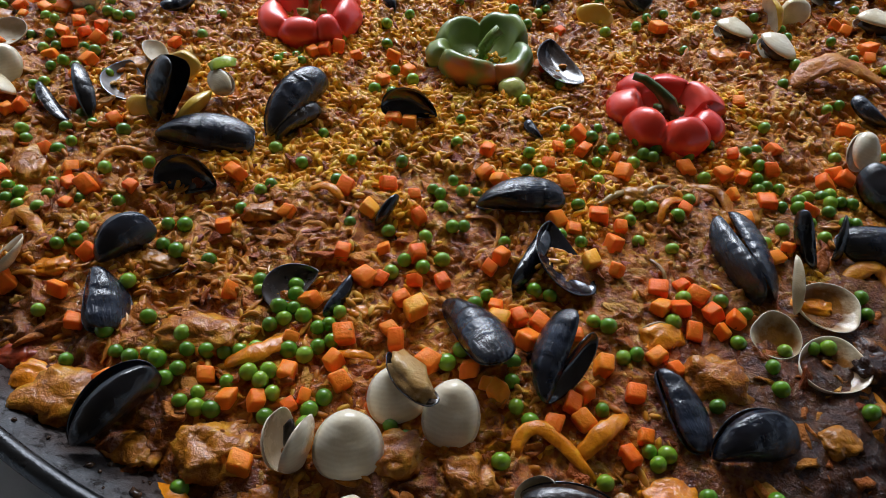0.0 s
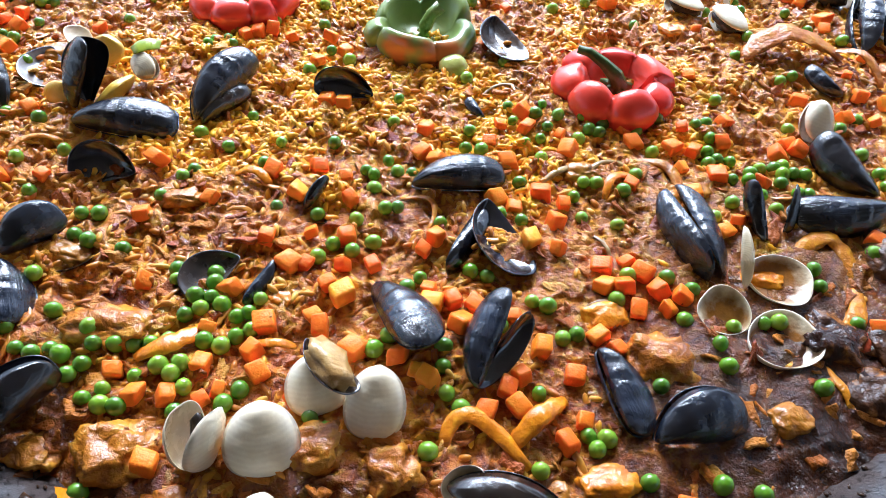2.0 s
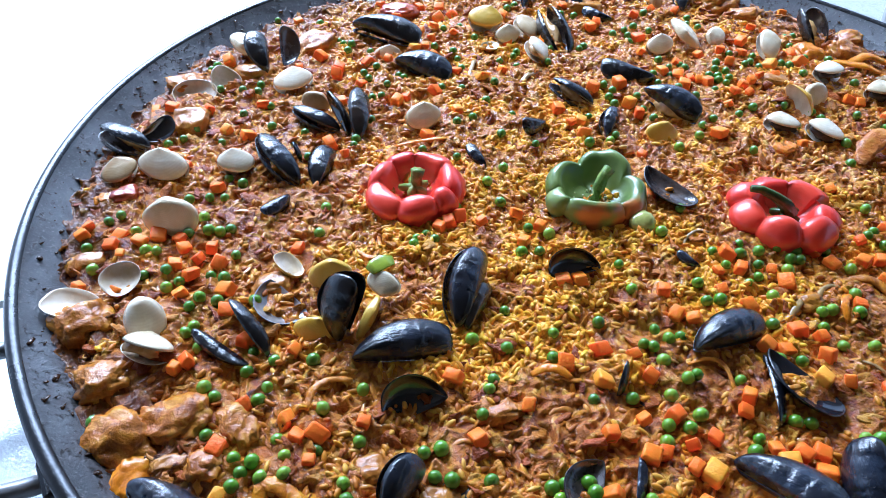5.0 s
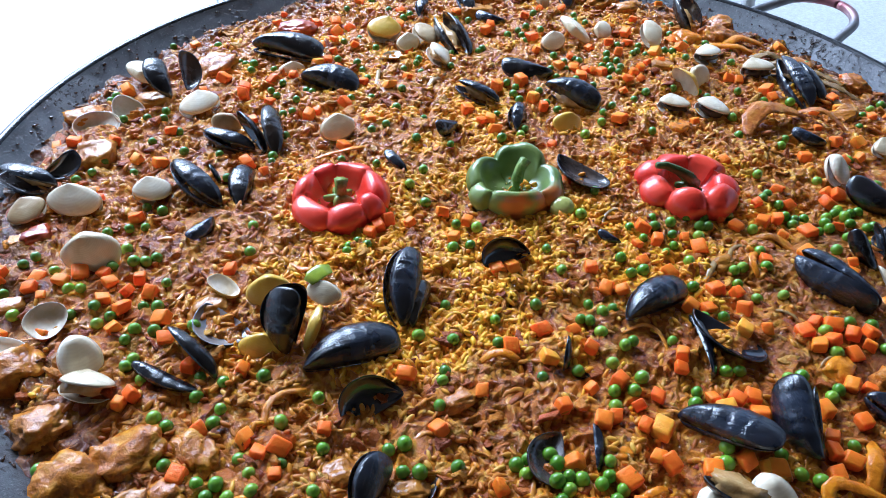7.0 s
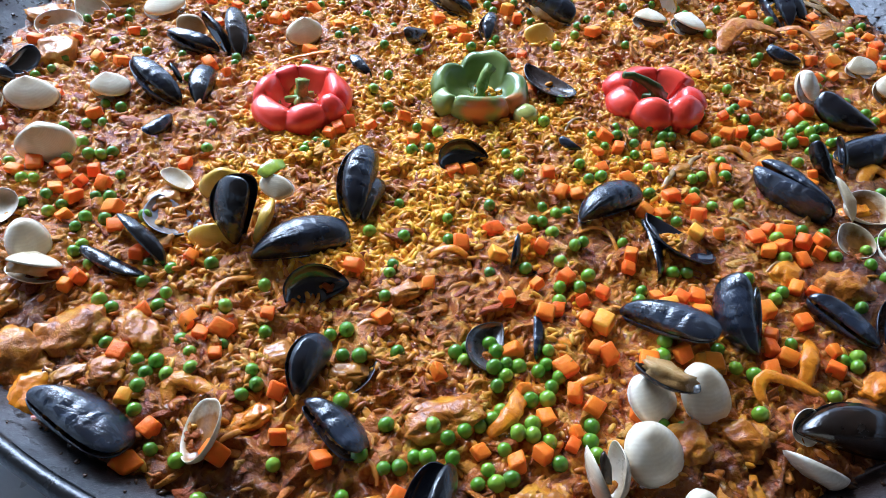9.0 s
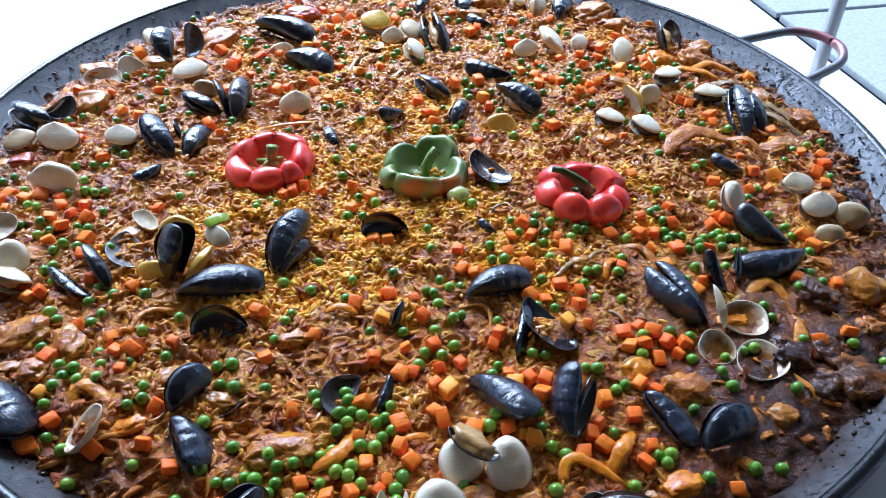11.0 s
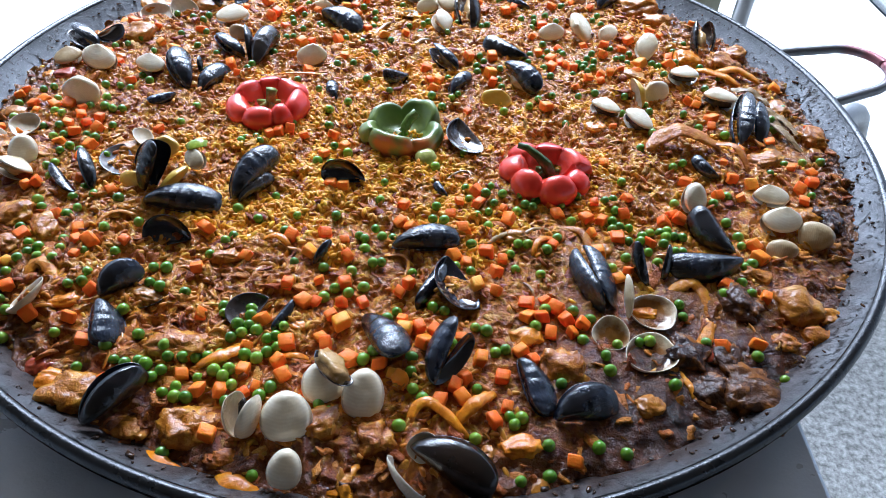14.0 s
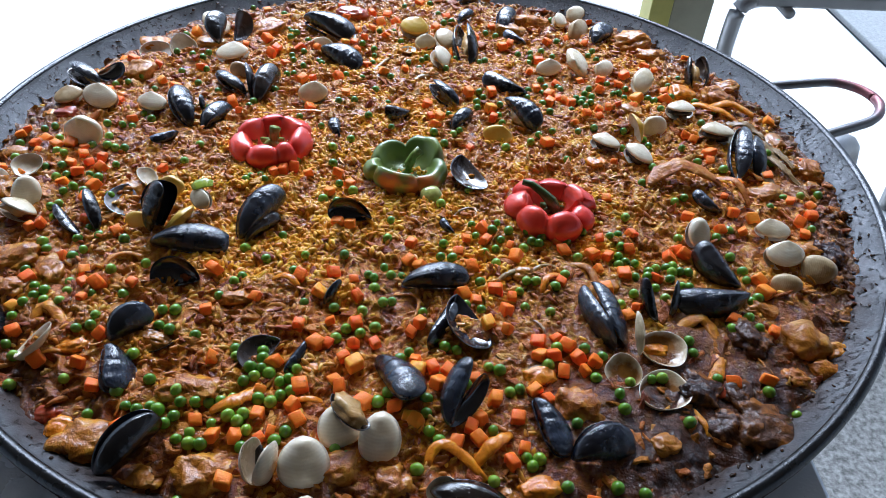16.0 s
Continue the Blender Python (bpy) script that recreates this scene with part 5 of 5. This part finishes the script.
mussel_shell((-0.239, 0.063, 0.003, 70, -31, 99), 0.021, 1.20, "black", "out")
mussel_shell((-0.231, 0.025, 0.003, 40, -5, 68), 0.053, 1.00, "black", "out")
mussel_shell((-0.252, 0.017, 0.005, -20, -6, -137), 0.031, 1.00, "blue", "out")
mussel((-0.365, 0.106, 0.006, 25, -6, 135), 0.055, 1.10, 25, 1, "blue")
mussel_shell((-0.374, 0.127, 0.008, -140, -14, 15), 0.034, 1.30, "black", "in")
mussel_shell((-0.256, 0.222, 0.006, 28, -30, 97), 0.050, 1.30, "black", "out")
mussel_shell((-0.236, 0.232, 0.006, -140, -34, 75), 0.044, 1.30, "brown", "in")
mussel_shell((-0.056, -0.334, 0.027, 160, 5, -46), 0.036, 1.00, "meat", "in")
clam((-0.072, -0.363, 0.020, 0, 28, -83), 0.032, 1.15, 3, 1, "white")
clam((-0.064, -0.403, 0.017, 0, 32, -98), 0.024, 1.00, 3, 1, "white")
clam((-0.021, -0.343, 0.020, 0, 29, -96), 0.033, 0.95, 3, 1, "white")
clam((-0.055, -0.336, 0.016, 0, 23, -71), 0.028, 1.15, 3, 1, "white")
clam((-0.099, -0.386, 0.002, 78, -56, 85), 0.029, 1.05, 30, 1, "white")
clam_shell((0.020, -0.425, 0.003, -120, -5, 130), 0.034, 1.00, "white", "in")
clam_shell((0.025, -0.389, 0.014, 150, 30, -142), 0.020, 1.00, "white", "in")
oval_shell((0.170, -0.277, 0.004, 50, -35, 88), 0.035, 0.50, "cream", 1)
clam_shell((-0.290, -0.290, 0.006, 145, -17, 54), 0.034, 0.90, "cream", "filled")
clam_shell((0.173, -0.266, 0.008, -172, 0, -19), 0.035, 1.00, "white", "filled")
clam_shell((0.164, -0.304, 0.006, 165, -9, 138), 0.027, 1.10, "white", "filled")
clam_shell((0.163, -0.320, 0.007, 180, -2, 26), 0.038, 1.00, "white", "filled")
oval_shell((-0.364, 0.007, 0.012, 55, 0, -12), 0.043, 1.05, "cream", 1)
clam((-0.359, -0.090, 0.022, 0, 38, -79), 0.029, 1.00, 0, 1, "white")
clam_shell((-0.364, -0.048, 0.013, 160, 8, -146), 0.028, 1.00, "white", "in")
oval_clam((-0.369, -0.120, 0.015, -30, 14, -22), 0.033, 1.05, 24, 1, "cream")
clam_shell((-0.389, -0.078, 0.004, -170, -5, 152), 0.042, 0.80, "cream", "in")
oval_clam((-0.370, 0.083, 0.013, 35, 7, -21), 0.042, 0.92, 18, 1, "white")
oval_clam((-0.373, 0.086, 0.011, -18, 6, -148), 0.031, 1.05, 14, -1, "beige")
oval_clam((-0.307, 0.066, 0.013, 30, 9, -1), 0.031, 1.05, 24, 1, "white")
oval_clam((-0.105, 0.102, 0.011, -42, 3, -172), 0.034, 1.05, 18, -1, "cream")
oval_clam((-0.212, 0.196, 0.011, -18, 3, -169), 0.040, 0.95, 14, -1, "white")
oval_shell((-0.202, 0.148, 0.002, -50, -21, 158), 0.028, 1.00, "beige", -1)
clam_shell((-0.346, 0.207, 0.008, -160, 5, -26), 0.043, 0.90, "white", "in")
clam_shell((-0.302, 0.193, 0.004, -140, -13, 69), 0.036, 1.00, "white", "in")
oval_shell((-0.257, 0.258, 0.003, 10, -15, 124), 0.049, 1.00, "cream", 1)
oval_shell((0.100, 0.027, 0.004, -40, -10, 178), 0.033, 0.90, "yellow", -1)
oval_clam((0.009, 0.269, 0.011, -30, -6, 160), 0.039, 1.05, 24, -1, "yellow")
oval_clam((0.019, 0.241, 0.011, -42, 4, -172), 0.028, 1.05, 18, -1, "cream")
oval_clam((0.031, 0.268, 0.015, -18, 14, -93), 0.037, 1.05, 14, 1, "beige")
oval_clam((0.024, 0.214, 0.015, -30, 16, -89), 0.034, 1.05, 24, 1, "white")
clam_shell((-0.026, 0.235, 0.004, 180, 0, -23), 0.020, 1.00, "yellow", "in")
oval_clam((0.173, 0.182, 0.011, -42, 5, -171), 0.032, 0.95, 18, -1, "white")
oval_shell((0.200, 0.171, 0.003, 15, -21, 104), 0.048, 0.90, "cream", 1)
oval_shell((0.218, 0.173, 0.003, 15, -22, 51), 0.030, 1.00, "cream", 1)
oval_clam((0.273, 0.163, 0.021, -18, 23, -112), 0.040, 0.86, 14, 1, "cream")
oval_shell((0.205, 0.334, 0.004, 15, -22, 47), 0.033, 1.00, "cream", 1)
oval_clam((0.185, 0.307, 0.007, 30, -13, 68), 0.027, 1.05, 24, -1, "white")
oval_shell((0.201, 0.278, 0.003, 30, -11, 60), 0.047, 0.80, "beige", 1)
oval_shell((0.245, 0.046, 0.004, 45, -19, 19), 0.030, 1.10, "cream", 1)
oval_shell((0.240, 0.027, 0.003, 80, -20, 103), 0.039, 0.80, "yellow", 1)
oval_clam((0.313, 0.085, 0.010, -9, -4, -175), 0.034, 0.9, 32, -1, "white")
oval_clam((0.306, 0.040, 0.011, 9, 3, -8), 0.038, 0.85, 32, 1, "cream")
oval_clam((0.183, 0.020, 0.010, 9, 6, -25), 0.032, 0.95, 32, 1, "cream")
oval_clam((0.217, 0.005, 0.011, 9, 11, -47), 0.034, 0.90, 32, 1, "white")
oval_clam((0.309, -0.129, 0.011, 18, 3, 2), 0.034, 0.84, 14, 1, "cream")
oval_clam((0.341, -0.163, 0.011, -30, 0, -176), 0.036, 0.95, 24, -1, "white")
clam((0.365, -0.180, 0.008, -35, 4, 173), 0.030, 1.00, 0, -1, "beige")
clam((0.327, -0.197, 0.008, -35, 7, -176), 0.026, 0.90, 0, -1, "beige")
oval_clam((-0.188, -0.116, 0.013, -42, -5, 142), 0.025, 0.95, 18, 1, "cream")
clam((0.254, -0.128, 0.022, -20, 40, -98), 0.028, 0.90, 15, -1, "white")
oval_shell((-0.114, 0.240, 0.004, -30, -4, -175), 0.029, 0.70, "cream", -1)
oval_shell((-0.217, -0.090, 0.014, -45, 11, 170), 0.032, 1.00, "yellow", -1)
oval_shell((-0.235, -0.136, 0.005, -35, 0, 157), 0.030, 0.80, "yellow", -1)
oval_shell((-0.203, -0.116, 0.012, -75, 15, -126), 0.036, 0.50, "yellow", -1)
clam_shell((-0.253, -0.076, 0.004, -160, -13, 121), 0.026, 0.80, "yellow", "in")
# yellow shellfish meat between the shells, built with the pepper chunk
chunk(0.183, -0.267, 0.025, 0.013, "pepper")
# red pepper piece, built with the tomato chunk
chunk(-0.366, -0.228, 0.022, 0.012, "tomato")
# small round vegetable slice, built with the potato chunk
chunk(-0.346, -0.205, 0.016, 0.011, "potato")
chunk(-0.135, -0.379, 0.033, 0.030, "chicken")
chunk(-0.217, -0.355, 0.039, 0.029, "chicken")
chunk(-0.240, -0.344, 0.022, 0.020, "pepper")
chunk(-0.258, -0.330, 0.032, 0.016, "tomato")
chunk(0.114, -0.325, 0.035, 0.031, "chicken")
chunk(0.082, -0.388, 0.026, 0.017, "pepper")
chunk(0.171, -0.355, 0.020, 0.017, "potato")
chunk(0.209, -0.307, 0.033, 0.030, "charred")
chunk(0.248, -0.340, 0.056, 0.044, "charred")
chunk(0.238, -0.310, 0.022, 0.028, "charred")
chunk(0.308, -0.255, 0.037, 0.034, "potato")
chunk(0.316, -0.284, 0.034, 0.023, "chicken")
chunk(0.335, -0.263, 0.018, 0.018, "chicken")
chunk(0.288, -0.291, 0.019, 0.017, "chicken")
chunk(-0.106, -0.400, 0.023, 0.014, "chicken")
chunk(-0.051, -0.378, 0.031, 0.024, "chicken")
chunk(-0.013, -0.385, 0.023, 0.023, "chicken")
chunk(-0.040, -0.419, 0.022, 0.011, "pepper")
chunk(0.220, -0.339, 0.026, 0.028, "charred")
chunk(0.091, -0.413, 0.017, 0.013, "potato")
chunk(0.112, -0.417, 0.022, 0.013, "charred")
chunk(0.060, -0.392, 0.010, 0.011, "potato")
chunk(-0.175, -0.380, 0.025, 0.018, "chicken")
chunk(-0.158, -0.313, 0.047, 0.023, "chicken")
chunk(-0.323, -0.216, 0.022, 0.020, "chicken")
chunk(-0.338, -0.208, 0.027, 0.012, "potato")
chunk(-0.302, -0.194, 0.021, 0.033, "chicken")
chunk(-0.363, -0.211, 0.023, 0.028, "pepper")
chunk(-0.338, -0.181, 0.041, 0.031, "chicken")
chunk(-0.369, -0.183, 0.039, 0.036, "chicken")
chunk(-0.146, -0.220, 0.028, 0.014, "chicken")
chunk(-0.230, -0.240, 0.022, 0.019, "potato")
chunk(0.261, -0.256, 0.029, 0.039, "charred")
chunk(0.286, -0.224, 0.025, 0.019, "chicken")
chunk(0.234, -0.308, 0.027, 0.018, "charred")
chunk(0.219, -0.306, 0.018, 0.017, "tomato")
chunk(0.157, -0.198, 0.029, 0.014, "potato")
chunk(0.092, -0.299, 0.025, 0.018, "pepper")
chunk(-0.076, -0.294, 0.013, 0.011, "pepper")
chunk(-0.197, -0.266, 0.023, 0.014, "potato")
chunk(-0.254, -0.275, 0.021, 0.013, "pepper")
chunk(-0.274, -0.078, 0.030, 0.023, "potato")
chunk(0.183, -0.016, 0.021, 0.017, "pepper")
chunk(0.242, 0.093, 0.027, 0.021, "potato")
chunk(0.315, 0.139, 0.031, 0.028, "pepper")
chunk(0.354, 0.126, 0.038, 0.032, "chicken")
chunk(0.373, 0.154, 0.030, 0.032, "chicken")
chunk(0.283, 0.276, 0.050, 0.045, "chicken")
chunk(0.297, 0.236, 0.039, 0.026, "chicken")
chunk(0.392, 0.039, 0.021, 0.030, "potato")
chunk(0.406, -0.018, 0.025, 0.033, "chicken")
chunk(0.401, -0.047, 0.019, 0.018, "potato")
chunk(-0.332, 0.226, 0.043, 0.029, "chicken")
chunk(-0.329, 0.148, 0.032, 0.033, "potato")
chunk(-0.197, 0.275, 0.048, 0.034, "chicken")
chunk(-0.269, 0.233, 0.039, 0.028, "potato")
chunk(-0.097, 0.333, 0.041, 0.033, "tomato")
chunk(0.158, 0.333, 0.055, 0.031, "chicken")
chunk(0.120, 0.298, 0.045, 0.030, "potato")
chunk(-0.399, 0.055, 0.017, 0.016, "pepper")
chunk(-0.383, 0.054, 0.025, 0.018, "tomato")
chunk(-0.405, -0.020, 0.029, 0.018, "potato")
chunk(-0.401, -0.084, 0.037, 0.034, "chicken")
chunk(-0.382, -0.135, 0.035, 0.031, "chicken")
chunk(-0.340, 0.101, 0.021, 0.014, "pepper")
chunk(0.344, -0.065, 0.037, 0.025, "chicken")
chunk(0.090, -0.186, 0.022, 0.015, "potato")
chunk(0.357, -0.143, 0.029, 0.022, "chicken")
chunk(0.374, -0.149, 0.023, 0.030, "charred")
strip((0.009, -0.374), (0.021, -0.360), (0.047, -0.382), 0.0066, "pepper")
strip((0.040, -0.372), (0.052, -0.360), (0.066, -0.348), 0.0078, "pepper")
strip((-0.022, -0.403), (-0.029, -0.419), (-0.019, -0.434), 0.0058, "squid")
strip((-0.141, -0.331), (-0.124, -0.326), (-0.110, -0.308), 0.0078, "pepper")
strip((-0.087, -0.321), (-0.075, -0.323), (-0.065, -0.322), 0.0041, "pepper")
strip((-0.164, -0.397), (-0.147, -0.405), (-0.126, -0.417), 0.0105, "pepper")
strip((-0.113, -0.415), (-0.096, -0.420), (-0.078, -0.430), 0.0120, "pepper")
strip((0.199, -0.324), (0.204, -0.339), (0.206, -0.349), 0.0042, "squid")
strip((0.204, -0.252), (0.229, -0.240), (0.235, -0.268), 0.0086, "squid")
strip((0.235, -0.268), (0.225, -0.294), (0.208, -0.302), 0.0076, "squid")
strip((-0.293, -0.255), (-0.286, -0.238), (-0.262, -0.265), 0.0075, "squid")
strip((-0.261, -0.193), (-0.252, -0.177), (-0.231, -0.178), 0.0042, "squid")
strip((-0.120, -0.198), (-0.107, -0.200), (-0.097, -0.209), 0.0052, "pepper")
strip((-0.019, -0.214), (0.000, -0.219), (-0.002, -0.241), 0.0027, "squid")
strip((0.062, -0.199), (0.076, -0.190), (0.091, -0.179), 0.0047, "stalk")
strip((0.090, -0.196), (0.108, -0.177), (0.127, -0.182), 0.0039, "stalk")
strip((0.104, -0.210), (0.110, -0.195), (0.124, -0.187), 0.0047, "pepper")
strip((0.082, -0.292), (0.092, -0.289), (0.100, -0.293), 0.0021, "stalk")
# brown arc of a shellfish leg, built with the chicken strip
strip((0.116, -0.174), (0.146, -0.178), (0.150, -0.206), 0.0075, "chicken")
strip((0.093, -0.238), (0.099, -0.247), (0.101, -0.255), 0.0027, "stalk")
strip((0.226, -0.060), (0.262, -0.038), (0.300, -0.056), 0.0165, "crab")
strip((0.293, -0.048), (0.310, -0.063), (0.318, -0.089), 0.0072, "crab")
strip((0.325, 0.092), (0.358, 0.108), (0.389, 0.092), 0.0094, "pepper")
strip((0.344, 0.071), (0.367, 0.063), (0.380, 0.039), 0.0097, "leaf")
strip((0.358, 0.045), (0.373, 0.019), (0.380, -0.012), 0.0107, "leaf")
strip((0.369, 0.008), (0.376, -0.022), (0.390, -0.045), 0.0091, "leaf")
strip((0.342, 0.036), (0.347, 0.011), (0.353, -0.004), 0.0079, "leaf")
strip((0.352, -0.009), (0.354, -0.043), (0.364, -0.062), 0.0088, "leaf")
strip((0.352, 0.060), (0.364, 0.040), (0.368, 0.015), 0.0085, "leaf")
strip((0.372, 0.030), (0.384, 0.004), (0.392, -0.022), 0.0080, "leaf")
strip((0.335, 0.058), (0.352, 0.030), (0.362, -0.010), 0.0070, "leaf")
strip((0.318, 0.112), (0.338, 0.100), (0.362, 0.082), 0.0085, "pepper")
strip((-0.157, 0.069), (-0.128, 0.066), (-0.105, 0.068), 0.0038, "pepper")
strip((-0.212, -0.051), (-0.198, -0.071), (-0.191, -0.049), 0.0034, "squid")
strip((-0.060, 0.167), (-0.049, 0.190), (-0.040, 0.211), 0.0050, "stalk")
strip((-0.009, 0.150), (0.004, 0.161), (0.021, 0.172), 0.0063, "stalk")
strip((0.032, -0.112), (0.043, -0.103), (0.058, -0.104), 0.0026, "stalk")


# an added lump standing for a pale bulge of the green pepper's own skin
tagged(put("pepper_chunk", lump_mesh("pepper_chunk", 0.0105, 0.0095, 0.0075, FOODS["greenp"], 77, 0.12, BALL3), None, pose(0.012, -0.082, 0.006, 10, 0, 20)), "round pale green bulge on the side of the green pepper top", "pepper piece")

# a bright leaf on a clam
V, F = tube([(-0.010, 0, 0), (-0.005, 0.001, 0.001), (0.002, 0.001, 0.0015), (0.009, -0.001, 0.0)], [0.004, 0.0062, 0.0064, 0.004], 12, 0.14)
tagged(put("leaf", mesh_of("leaf", V, F, [LEAF_GREEN]), None, pose(-0.197, -0.098, 0.0225, 8, -6, 20)), "bright lime-green leaf lying on a clam", "leaf")

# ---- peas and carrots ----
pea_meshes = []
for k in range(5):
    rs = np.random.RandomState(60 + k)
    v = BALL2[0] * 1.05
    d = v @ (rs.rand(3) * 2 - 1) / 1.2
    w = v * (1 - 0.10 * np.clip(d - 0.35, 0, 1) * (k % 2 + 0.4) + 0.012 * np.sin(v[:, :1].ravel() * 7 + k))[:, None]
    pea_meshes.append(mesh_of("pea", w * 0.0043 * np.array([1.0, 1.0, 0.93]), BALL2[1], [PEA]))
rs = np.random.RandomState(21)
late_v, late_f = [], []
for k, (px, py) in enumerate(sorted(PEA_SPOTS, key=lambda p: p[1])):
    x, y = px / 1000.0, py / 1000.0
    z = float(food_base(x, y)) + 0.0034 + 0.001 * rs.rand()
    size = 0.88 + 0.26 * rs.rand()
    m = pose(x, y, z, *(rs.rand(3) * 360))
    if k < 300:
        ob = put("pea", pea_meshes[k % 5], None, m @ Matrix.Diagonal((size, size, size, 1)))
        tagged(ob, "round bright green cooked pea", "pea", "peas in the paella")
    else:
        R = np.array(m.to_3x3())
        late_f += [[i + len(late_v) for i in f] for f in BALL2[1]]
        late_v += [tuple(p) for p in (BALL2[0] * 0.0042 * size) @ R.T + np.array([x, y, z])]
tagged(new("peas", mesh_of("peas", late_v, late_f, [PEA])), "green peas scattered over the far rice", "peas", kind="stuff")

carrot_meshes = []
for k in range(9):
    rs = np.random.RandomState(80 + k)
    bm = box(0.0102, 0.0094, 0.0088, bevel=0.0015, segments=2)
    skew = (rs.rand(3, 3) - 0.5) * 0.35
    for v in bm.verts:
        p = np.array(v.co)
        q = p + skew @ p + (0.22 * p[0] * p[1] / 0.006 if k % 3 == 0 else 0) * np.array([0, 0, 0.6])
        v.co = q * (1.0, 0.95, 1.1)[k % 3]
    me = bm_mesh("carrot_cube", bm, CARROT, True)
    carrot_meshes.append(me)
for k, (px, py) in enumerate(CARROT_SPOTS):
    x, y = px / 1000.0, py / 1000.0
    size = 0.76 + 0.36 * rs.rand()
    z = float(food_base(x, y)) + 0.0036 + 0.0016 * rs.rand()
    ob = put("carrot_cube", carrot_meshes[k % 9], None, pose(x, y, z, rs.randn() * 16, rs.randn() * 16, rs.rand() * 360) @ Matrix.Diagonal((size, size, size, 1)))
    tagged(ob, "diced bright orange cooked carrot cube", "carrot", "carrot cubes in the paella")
